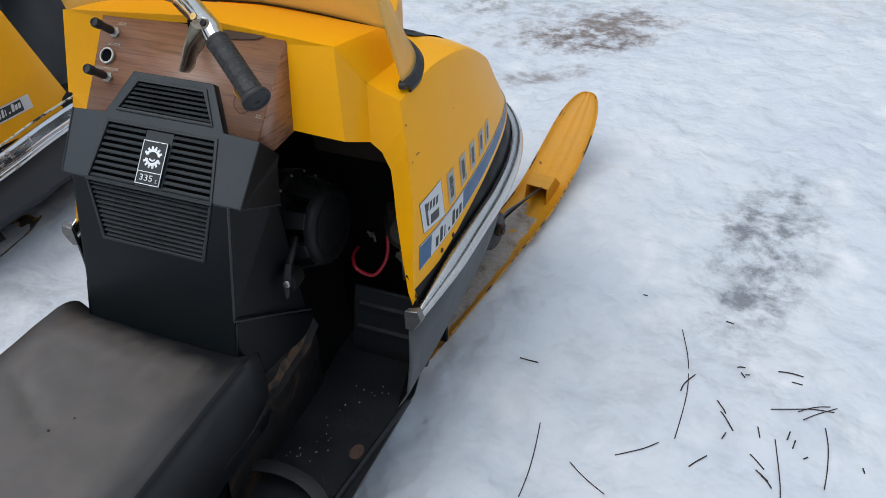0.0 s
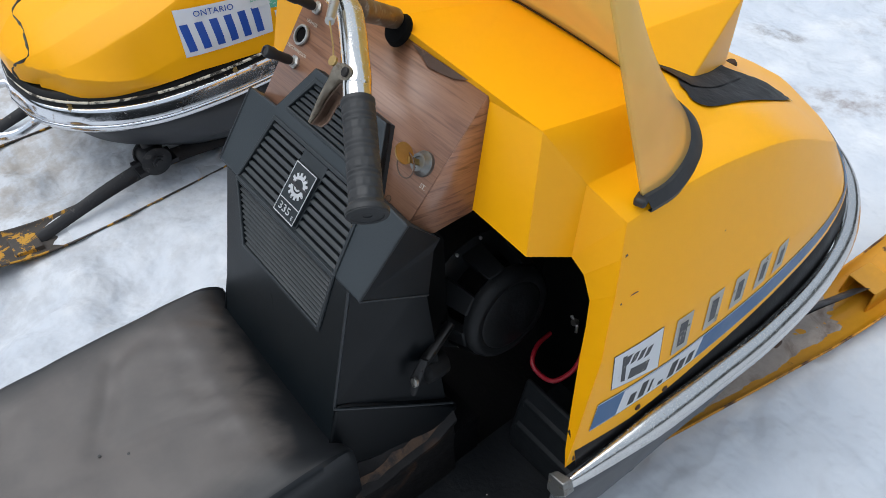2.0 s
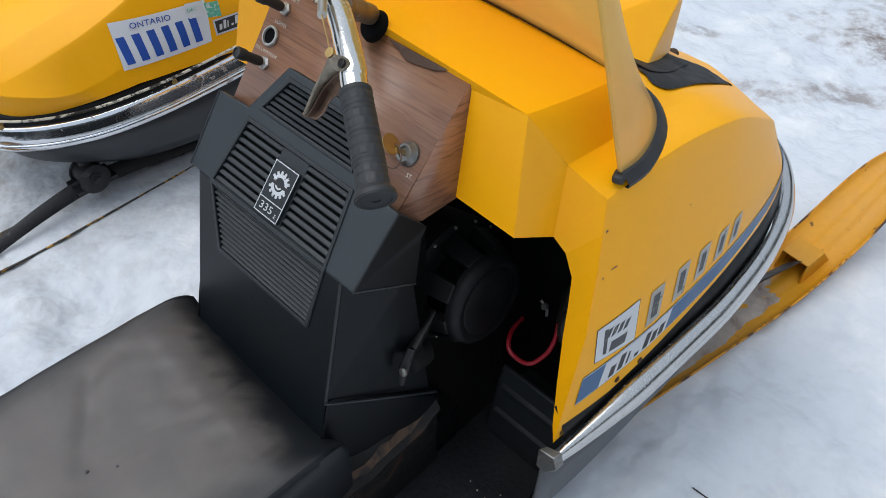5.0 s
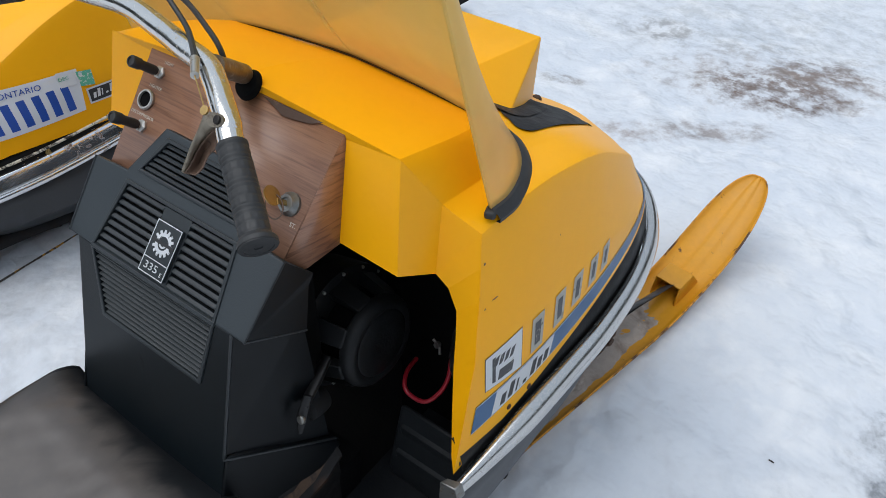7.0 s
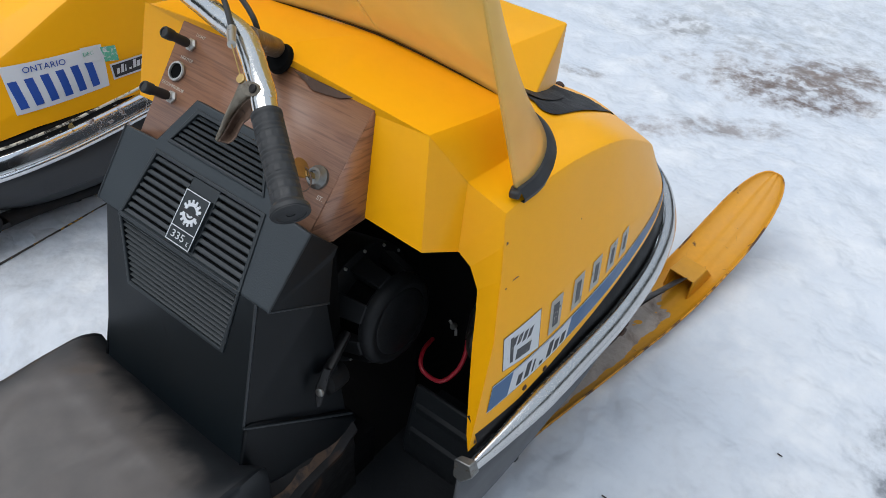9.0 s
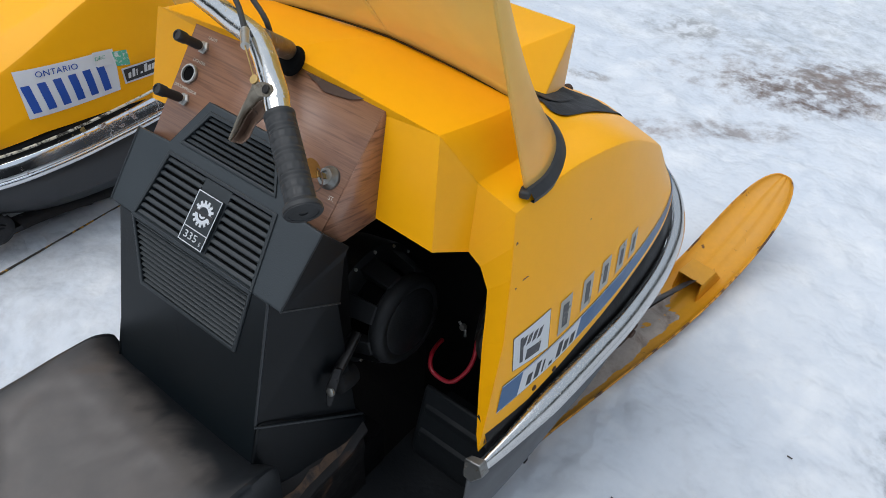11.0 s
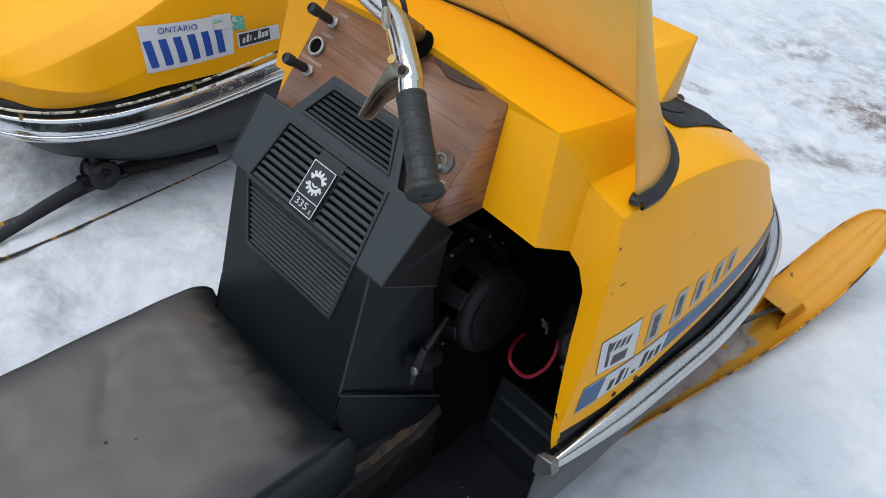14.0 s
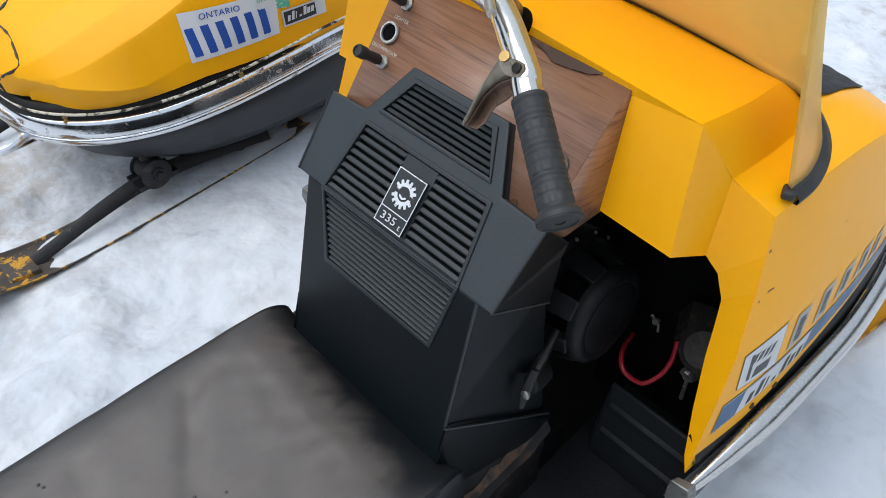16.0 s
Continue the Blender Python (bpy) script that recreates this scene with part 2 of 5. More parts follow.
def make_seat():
    """Black vinyl with painted light: pale dusty sitting area, dark front roll and edges."""
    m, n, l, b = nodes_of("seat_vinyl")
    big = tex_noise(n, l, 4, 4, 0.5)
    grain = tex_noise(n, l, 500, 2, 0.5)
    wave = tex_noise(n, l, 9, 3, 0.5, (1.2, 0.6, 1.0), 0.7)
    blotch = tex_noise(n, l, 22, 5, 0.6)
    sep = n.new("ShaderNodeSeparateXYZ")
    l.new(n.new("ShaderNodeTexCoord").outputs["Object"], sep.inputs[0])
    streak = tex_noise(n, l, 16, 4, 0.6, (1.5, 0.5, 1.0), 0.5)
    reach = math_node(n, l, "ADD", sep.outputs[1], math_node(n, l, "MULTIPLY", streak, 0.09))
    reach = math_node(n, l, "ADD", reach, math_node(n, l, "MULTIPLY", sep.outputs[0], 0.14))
    # worn masks painted shade: the pale tone fades out at front and sides
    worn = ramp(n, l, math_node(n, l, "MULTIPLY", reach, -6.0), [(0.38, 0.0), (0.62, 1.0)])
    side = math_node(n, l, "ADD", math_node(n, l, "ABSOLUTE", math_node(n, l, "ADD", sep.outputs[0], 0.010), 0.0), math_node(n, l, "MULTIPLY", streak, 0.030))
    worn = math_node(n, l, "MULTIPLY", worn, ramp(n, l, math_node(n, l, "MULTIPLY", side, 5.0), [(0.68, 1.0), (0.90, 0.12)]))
    lit_dust = mix_rgb(n, l, big, (0.078, 0.0660, 0.0590), (0.108, 0.0925, 0.0830))
    lit_dust = mix_rgb(n, l, ramp(n, l, blotch, [(0.40, 0.0), (0.70, 0.5)]), lit_dust, (0.050, 0.0455, 0.0430))
    l.new(mix_rgb(n, l, worn, (0.0060, 0.0072, 0.0090), lit_dust), b.inputs["Base Color"])
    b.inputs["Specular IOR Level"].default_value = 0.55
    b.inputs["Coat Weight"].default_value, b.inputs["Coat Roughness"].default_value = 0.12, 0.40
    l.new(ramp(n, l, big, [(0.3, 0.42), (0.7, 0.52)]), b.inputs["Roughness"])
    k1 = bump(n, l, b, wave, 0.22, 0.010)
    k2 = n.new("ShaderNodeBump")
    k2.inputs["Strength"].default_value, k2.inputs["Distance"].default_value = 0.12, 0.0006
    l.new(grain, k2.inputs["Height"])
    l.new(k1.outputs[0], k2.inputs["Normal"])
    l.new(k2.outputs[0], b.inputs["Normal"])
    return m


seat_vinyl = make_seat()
# darker copy of the seat vinyl: shade of the side faces as base colour
shaded_seat_vinyl = surface("shaded_seat_vinyl", (0.0060, 0.0075, 0.0092), 0.40, 0, 0.2, 6, 420, 0.22, 0.0006, (0.012, 0.012, 0.012), (0.66, 0.80), 30, spec=0.35)


def make_windshield():
    m, n, l, b = nodes_of("amber_acrylic")
    haze = tex_noise(n, l, 5, 4, 0.5)
    tr = n.new("ShaderNodeBsdfTransparent")
    tr.inputs[0].default_value = (0.90, 0.82, 0.52, 1)
    l.new(mix_rgb(n, l, haze, (0.70, 0.52, 0.17), (0.80, 0.64, 0.30)), b.inputs["Base Color"])
    b.inputs["Roughness"].default_value = 0.3
    glow = n.new("ShaderNodeBsdfTranslucent")
    glow.inputs[0].default_value = (0.82, 0.62, 0.22, 1)
    m1, mx = n.new("ShaderNodeMixShader"), n.new("ShaderNodeMixShader")
    m1.inputs[0].default_value = 0.45
    l.new(b.outputs[0], m1.inputs[1])
    l.new(glow.outputs[0], m1.inputs[2])
    l.new(ramp(n, l, haze, [(0.3, 0.55), (0.7, 0.72)]), mx.inputs[0])
    l.new(tr.outputs[0], mx.inputs[1])
    l.new(m1.outputs[0], mx.inputs[2])
    l.new(mx.outputs[0], n["Material Output"].inputs[0])
    return m


amber = make_windshield()


def stain(n, l, pos, centre, size, turn=0.0):
    """A soft blot on the ground: 1 at the centre, 0 outside an ellipse, broken up by noise."""
    mp = n.new("ShaderNodeMapping")
    mp.vector_type = "TEXTURE"
    mp.inputs["Location"].default_value = (*centre, 0)
    mp.inputs["Rotation"].default_value = (0, 0, radians(turn))
    mp.inputs["Scale"].default_value = (*size, 5)
    l.new(pos, mp.inputs[0])
    g = n.new("ShaderNodeTexGradient")
    g.gradient_type = "SPHERICAL"
    l.new(mp.outputs[0], g.inputs[0])
    return g.outputs[1]


def make_snow():
    m, n, l, b = nodes_of("packed_snow")
    pos = n.new("ShaderNodeTexCoord").outputs["Object"]
    big = tex_noise(n, l, 2.2, 6, 0.62)
    mid = tex_noise(n, l, 8, 4, 0.55)
    fine = tex_noise(n, l, 110, 5, 0.75)
    grit = tex_noise(n, l, 75, 4, 0.7)
    soft = tex_noise(n, l, 5, 5, 0.58)
    speck = tex_noise(n, l, 16, 9, 0.72)
    c = mix_rgb(n, l, ramp(n, l, big, [(0.30, 0.0), (0.68, 1.0)]), (0.560, 0.600, 0.655), (0.655, 0.675, 0.700))
    c = mix_rgb(n, l, ramp(n, l, mid, [(0.44, 0.0), (0.68, 0.55)]), c, (0.530, 0.570, 0.625))
    c = mix_rgb(n, l, ramp(n, l, soft, [(0.52, 0.0), (0.68, 0.75)]), c, (0.735, 0.745, 0.755))
    c = mix_rgb(n, l, ramp(n, l, speck, [(0.54, 0.0), (0.70, 0.30)]), c, (0.52, 0.545, 0.58))
    c = mix_rgb(n, l, ramp(n, l, grit, [(0.75, 0.0), (0.81, 0.6)]), c, (0.22, 0.21, 0.20))
    mottle = ramp(n, l, tex_noise(n, l, 13, 8, 0.68), [(0.42, 0.08), (0.60, 1.0)])
    # dirt and darker tone: centre, size, turn, colour, share of cover, strength
    for centre, size, turn, col, cover, most in (
        ((0.22, 2.20), (0.34, 0.20), 20, (0.085, 0.045, 0.030), 0.50, 1.0),
        ((0.30, 2.42), (0.30, 0.20), 40, (0.12, 0.075, 0.055), 0.40, 0.9),
        ((0.16, 2.30), (0.66, 0.36), 30, (0.22, 0.18, 0.16), 0.26, 0.8),
        ((-0.30, 2.42), (0.26, 0.14), 20, (0.20, 0.19, 0.185), 0.40, 0.75),
        ((-0.10, 1.62), (0.10, 0.42), -50, (0.24, 0.19, 0.17), 0.30, 0.75),
        ((0.14, 1.84), (0.30, 0.10), 30, (0.24, 0.21, 0.20), 0.36, 0.8),
        ((-0.41, 1.82), (0.12, 0.06), 20, (0.20, 0.17, 0.15), 0.40, 0.8),
        ((0.02, 2.75), (1.10, 0.55), 30, (0.36, 0.38, 0.39), 0.28, 0.55),
        ((0.94, 1.02), (0.19, 0.55), -8, (0.17, 0.18, 0.195), 0.46, 0.9),
        ((1.42, 1.30), (0.28, 0.45), 0, (0.24, 0.26, 0.28), 0.40, 0.7),
        ((0.80, 0.50), (0.60, 0.40), 0, (0.45, 0.47, 0.50), 0.10, 0.5),
        ((1.2, 3.2), (1.3, 0.9), 30, (0.42, 0.39, 0.35), 0.22, 0.5),
        # the next two tone down the snow around the other machine
        ((-1.7, -0.25), (1.1, 0.7), 0, (0.40, 0.37, 0.34), 0.46, 0.8),
        ((-0.85, -0.25), (0.7, 0.8), 0, (0.44, 0.46, 0.49), 0.40, 0.6),
        ((-1.30, -0.30), (0.4, 0.35), 0, (0.42, 0.37, 0.31), 0.24, 0.55),
    ):
        blot = stain(n, l, pos, centre, size, turn)
        k = math_node(n, l, "ADD", math_node(n, l, "MULTIPLY", soft, 0.36), math_node(n, l, "MULTIPLY", speck, 0.64))
        k = math_node(n, l, "ADD", k, math_node(n, l, "MULTIPLY", blot, 0.30))
        edge = ramp(n, l, k, [(0.64 - 0.30 * cover, 0.0), (0.83 - 0.30 * cover, most)])
        gate = ramp(n, l, blot, [(0.0, 0.0), (0.45, 1.0)])
        c = mix_rgb(n, l, math_node(n, l, "MULTIPLY", math_node(n, l, "MULTIPLY", edge, gate), mottle), c, col)
    l.new(c, b.inputs["Base Color"])
    b.inputs["Roughness"].default_value = 0.6
    b.inputs["Specular IOR Level"].default_value = 0.3
    heap = tex_noise(n, l, 9, 3, 0.45)
    h = math_node(n, l, "ADD", math_node(n, l, "MULTIPLY", heap, 1.0), math_node(n, l, "MULTIPLY", fine, 0.02))
    h = math_node(n, l, "ADD", h, math_node(n, l, "MULTIPLY", mid, 0.12))
    bump(n, l, b, h, 0.9, 0.040)
    return m


snow = make_snow()


# ---- building helpers ----
def part(name, bm, material, parent=None, label="", smooth=35):
    me = bpy.data.meshes.new(name)
    bmesh.ops.recalc_face_normals(bm, faces=bm.faces)
    bm.to_mesh(me)
    bm.free()
    me.materials.append(material)
    if smooth:
        me.polygons.foreach_set("use_smooth", [True] * len(me.polygons))
        me.set_sharp_from_angle(angle=radians(smooth))
    ob = new(name, me)
    ob.parent = parent
    if label:
        ob["label"] = label
    return ob


def bevelled(ob, width, segments=2, angle=30):
    k = ob.modifiers.new("bevel", "BEVEL")
    k.width, k.segments, k.limit_method, k.angle_limit = width, segments, "ANGLE", radians(angle)
    k.harden_normals = False
    return ob


def add_box(bm, m, size):
    made = bmesh.ops.create_cube(bm, size=1)["verts"]
    bmesh.ops.transform(bm, matrix=m @ Matrix.Diagonal((*size, 1)), verts=made)


def add_hull(bm, pts):
    vs = [bm.verts.new(p) for p in pts]
    r = bmesh.ops.convex_hull(bm, input=vs)
    junk = [g for g in r["geom_interior"] + r["geom_unused"] if isinstance(g, bmesh.types.BMVert) and g.is_valid and not g.link_faces]
    if junk:
        bmesh.ops.delete(bm, geom=list(set(junk)), context="VERTS")


def add_prism(bm, outline, m, depth):
    """A flat outline in the m plane, from z=0 down to -depth."""
    a = [bm.verts.new(m @ Vector((u, v, 0))) for u, v in outline]
    b = [bm.verts.new(m @ Vector((u, v, -depth))) for u, v in outline]
    bm.faces.new(a)
    bm.faces.new(b[::-1])
    k = len(a)
    for i in range(k):
        bm.faces.new((a[i], b[i], b[(i + 1) % k], a[(i + 1) % k]))


def add_frame(bm, outer, inner, m, depth):
    """A ring between two outlines of the same count."""
    k = len(outer)
    rows = [[bm.verts.new(m @ Vector((u, v, z))) for u, v in o] for o, z in ((outer, -depth), (outer, 0), (inner, 0), (inner, -depth))]
    for r in range(4):
        p, q = rows[r], rows[(r + 1) % 4]
        for i in range(k):
            bm.faces.new((p[i], p[(i + 1) % k], q[(i + 1) % k], q[i]))


def rounded(outline, r, steps=3):
    out = []
    k = len(outline)
    for i in range(k):
        p, a, b = Vector(outline[i]), Vector(outline[i - 1]), Vector(outline[(i + 1) % k])
        da, db = (a - p), (b - p)
        ra, rb = min(r, da.length * 0.45), min(r, db.length * 0.45)
        s, e = p + da.normalized() * ra, p + db.normalized() * rb
        for j in range(steps + 1):
            t = j / steps
            out.append(tuple(s * (1 - t) ** 2 + p * 2 * t * (1 - t) + e * t * t))
    return out


def smooth_path(pts, n=8):
    pts = [Vector(p) for p in pts]
    out = []
    for i in range(len(pts) - 1):
        p0, p1, p2, p3 = pts[max(i - 1, 0)], pts[i], pts[i + 1], pts[min(i + 2, len(pts) - 1)]
        for j in range(n):
            t = j / n
            out.append(0.5 * ((2 * p1) + (p2 - p0) * t + (2 * p0 - 5 * p1 + 4 * p2 - p3) * t * t + (3 * p1 - p0 - 3 * p2 + p3) * t ** 3))
    out.append(pts[-1])
    return out


def add_tube(bm, path, radius, segs=12, caps=True, squash=1.0):
    path = [Vector(p) for p in path]
    rad = radius if isinstance(radius, (list, tuple)) else [radius] * len(path)
    rings, side = [], None
    for i, p in enumerate(path):
        d = (path[min(i + 1, len(path) - 1)] - path[max(i - 1, 0)]).normalized()
        if side is None:
            side = d.orthogonal().normalized()
        side = (side - d * side.dot(d)).normalized()
        up = d.cross(side)
        rings.append([bm.verts.new(p + rad[i] * (math.cos(a) * side + squash * math.sin(a) * up)) for a in (2 * math.pi * k / segs for k in range(segs))])
    for p, q in zip(rings, rings[1:]):
        for k in range(segs):
            bm.faces.new((p[k], p[(k + 1) % segs], q[(k + 1) % segs], q[k]))
    if caps:
        bm.faces.new(rings[0][::-1])
        bm.faces.new(rings[-1])


def add_lathe(bm, profile, m, segs=24):
    """A profile of (radius, height) turned round the z axis of m."""
    rings = [[bm.verts.new(m @ Vector((r * math.cos(a), r * math.sin(a), h))) for a in (2 * math.pi * k / segs for k in range(segs))] for r, h in profile]
    for p, q in zip(rings, rings[1:]):
        for k in range(segs):
            bm.faces.new((p[k], p[(k + 1) % segs], q[(k + 1) % segs], q[k]))
    bm.faces.new(rings[0][::-1])
    bm.faces.new(rings[-1])


def axes(origin, x, z):
    """A pose with its x along x and its z as near to z as it goes."""
    x = Vector(x).normalized()
    z = Vector(z)
    z = (z - x * z.dot(x)).normalized()
    y = z.cross(x)
    return Matrix(((x.x, y.x, z.x, origin[0]), (x.y, y.y, z.y, origin[1]), (x.z, y.z, z.z, origin[2]), (0, 0, 0, 1)))


def add_loft(bm, rows):
    vs = [[bm.verts.new(p) for p in r] for r in rows]
    for p, q in zip(vs, vs[1:]):
        for k in range(len(p) - 1):
            bm.faces.new((p[k], p[k + 1], q[k + 1], q[k]))
    return vs


def mirrored(bm):
    dup = bmesh.ops.duplicate(bm, geom=bm.verts[:] + bm.edges[:] + bm.faces[:])["geom"]
    vs = [g for g in dup if isinstance(g, bmesh.types.BMVert)]
    for v in vs:
        v.co.x = -v.co.x
    bmesh.ops.reverse_faces(bm, faces=[g for g in dup if isinstance(g, bmesh.types.BMFace)])
    bmesh.ops.remove_doubles(bm, verts=bm.verts[:], dist=0.0004)


def text_bm(words, size, m, thick=0.0004, spacing=1.0, shear=0.0):
    cu = bpy.data.curves.new("text", "FONT")
    cu.body, cu.size, cu.extrude, cu.align_x, cu.align_y, cu.space_character, cu.shear = words, size, thick, "CENTER", "CENTER", spacing, shear
    cu.resolution_u = 3
    ob = bpy.data.objects.new("text", cu)
    me = bpy.data.meshes.new_from_object(ob)
    bm = bmesh.new()
    bm.from_mesh(me)
    bmesh.ops.transform(bm, matrix=m, verts=bm.verts[:])
    bpy.data.objects.remove(ob)
    bpy.data.curves.remove(cu)
    bpy.data.meshes.remove(me)
    return bm


def thing(name, label, category, at=None, group="", kind=""):
    ob = new(name)
    ob.empty_display_size = 0.1
    if at is not None:
        ob.matrix_basis = at
    return tagged(ob, label, category, group, kind)


# ---- ground ----
def axis_steps(lo, hi, step, far):
    mid = np.arange(lo, hi + step / 2, step)
    out, d = [], step
    x = hi
    while x < far:
        d *= 1.22
        x += d
        out.append(x)
    left, d, x = [], step, lo
    while x > -far:
        d *= 1.22
        x -= d
        left.append(x)
    return np.array(left[::-1] + list(mid) + out)


def ground_height(x, y):
    """Trodden snow: flat by the skis, lumpy beside the other machine."""
    near = math.exp(-((x + 1.0) ** 2 + (y + 0.5) ** 2) / 0.9)
    lump = noise.fractal(Vector((x * 2.3, y * 2.3, 0.3)), 0.8, 2.1, 4) * (0.018 + 0.028 * near)
    small = noise.fractal(Vector((x * 11, y * 11, 1.7)), 0.9, 2.0, 3) * (0.0050 + 0.017 * near)
    foot = 0
    for fx, fy, fr, fd in ((0.86, 1.25, 0.16, 0.012), (0.90, 0.85, 0.14, 0.010), (1.45, 1.5, 0.2, 0.012), (-0.72, -0.10, 0.10, 0.03), (-0.80, -0.55, 0.12, 0.035), (-1.5, -0.35, 0.2, 0.03)):
        q = ((x - fx) ** 2 + (y - fy) ** 2) / fr ** 2
        foot -= fd * math.exp(-q)
    # snow lies level over the other machine's skis
    for sx in (-0.995, -1.485):
        d = max(0, abs(x - sx) - .085) / .10
        e = max(0, abs(y - .15) - .42) / .15
        keep = min(1, math.hypot(d, e))
        lump, small, foot = lump * keep - .0045 * (1 - keep), small * (.35 + .65 * keep), foot * keep
    far = math.hypot(x, y)
    roll = 0.25 * noise.noise(Vector((x * 0.05, y * 0.05, 4))) * min(1, max(0, (far - 6) / 20))
    return lump + small + foot + roll


def make_ground():
    xs, ys = axis_steps(-2.6, 2.4, 0.022, 400), axis_steps(-1.4, 4.2, 0.022, 400)
    verts = [(float(x), float(y), ground_height(float(x), float(y))) for y in ys for x in xs]
    w = len(xs)
    faces = [(r * w + c, r * w + c + 1, (r + 1) * w + c + 1, (r + 1) * w + c) for r in range(len(ys) - 1) for c in range(w - 1)]
    me = bpy.data.meshes.new("ground")
    me.from_pydata(verts, [], faces)
    me.materials.append(snow)
    me.polygons.foreach_set("use_smooth", [True] * len(me.polygons))
    return tagged(new("ground", me), "trodden white snow with brown dirt and grey slush", "snow", kind="structure")


make_ground()


def make_dim_ring():
    """An unseen dark ring all round, added to dim low sky light and reflections."""
    bm = bmesh.new()
    lo, hi = [], []
    for i in range(160):
        a = 2 * math.pi * i / 160
        r = 34 + 3 * math.sin(i * 1.7)
        lo.append(bm.verts.new((r * math.cos(a), r * math.sin(a), -1)))
        hi.append(bm.verts.new((r * math.cos(a), r * math.sin(a), 10.5 + 2.5 * noise.noise(Vector((i * .7, 0, 0))) + 1.8 * math.sin(i * 2.9))))
    for i in range(160):
        j = (i + 1) % 160
        bm.faces.new((lo[i], lo[j], hi[j], hi[i]))
    return tagged(part("backdrop", bm, ring_dark), "unseen dark ring added to dim the horizon", "woods", kind="structure")


make_dim_ring()

# ---- snowmobile: shared shapes ----
# cowl sections from the dash to the nose: top centre, plateau edge, ledge, shoulder, side, bottom edge
COWL = [
    [(0, .136, .832), (.235, .134, .816), (.258, .177, .745), (.304, .189, .719), (.333, .150, .56), (.345, .100, .402)],
    [(0, .22, .815), (.238, .22, .800), (.262, .24, .742), (.309, .25, .728), (.344, .22, .565), (.355, .19, .424)],
    [(0, .32, .782), (.225, .32, .770), (.262, .33, .735), (.314, .33, .727), (.351, .31, .56), (.361, .29, .440)],
    [(0, .46, .715), (.200, .46, .705), (.266, .46, .702), (.315, .46, .692), (.352, .46, .55), (.359, .46, .457)],
    [(0, .62, .640), (.160, .62, .632), (.240, .62, .619), (.300, .62, .600), (.335, .62, .51), (.341, .62, .461)],
    [(0, .76, .548), (.125, .76, .540), (.200, .755, .525), (.255, .75, .506), (.293, .745, .468), (.301, .74, .457)],
    [(0, .87, .484), (.088, .865, .480), (.142, .86, .473), (.186, .85, .464), (.218, .835, .455), (.229, .83, .449)],
    [(0, .93, .452), (.055, .928, .451), (.084, .920, .449), (.108, .908, .447), (.126, .897, .444), (.134, .89, .440)],
    [(0, .942, .438), (.055, .939, .438), (.080, .930, .438), (.102, .918, .438), (.118, .906, .438), (.126, .90, .437)],
]

# the older machine's hood: cut further forward behind, fuller in front
OLD_COWL = [
    [(0, .205, .832), (.235, .204, .816), (.258, .247, .745), (.304, .262, .719), (.333, .222, .56), (.345, .170, .402)],
    [(0, .26, .811), (.236, .265, .796), (.262, .285, .740), (.311, .295, .728), (.347, .265, .565), (.357, .235, .430)],
    [(0, .335, .776), (.224, .335, .765), (.262, .345, .734), (.314, .345, .726), (.351, .325, .56), (.361, .305, .442)],
    COWL[3],
    [(0, .62, .662), (.160, .62, .654), (.240, .62, .640), (.300, .62, .612), (.335, .62, .51), (.341, .62, .461)],
    [(0, .76, .602), (.125, .76, .595), (.200, .755, .578), (.255, .75, .545), (.293, .745, .47), (.301, .74, .459)],
    [(0, .87, .522), (.088, .865, .515), (.142, .86, .502), (.186, .85, .478), (.218, .835, .462), (.229, .83, .451)],
    [(0, .93, .462), (.055, .928, .460), (.084, .920, .457), (.108, .908, .452), (.126, .897, .447), (.134, .89, .440)],
    COWL[8],
]


def cowl_rows(sections, step=6):
    cols = [smooth_path([s[k] for s in sections], step) for k in range(6)]
    rows = []
    for r in range(len(cols[0])):
        prof = [c[r] for c in cols]
        for ratio in (0.05, 0.25, 0.25):
            out = [prof[0]]
            for a, b in zip(prof, prof[1:]):
                out += [a.lerp(b, ratio), a.lerp(b, 1 - ratio)]
            prof = out + [prof[-1]]
        rows.append(prof)
    return rows


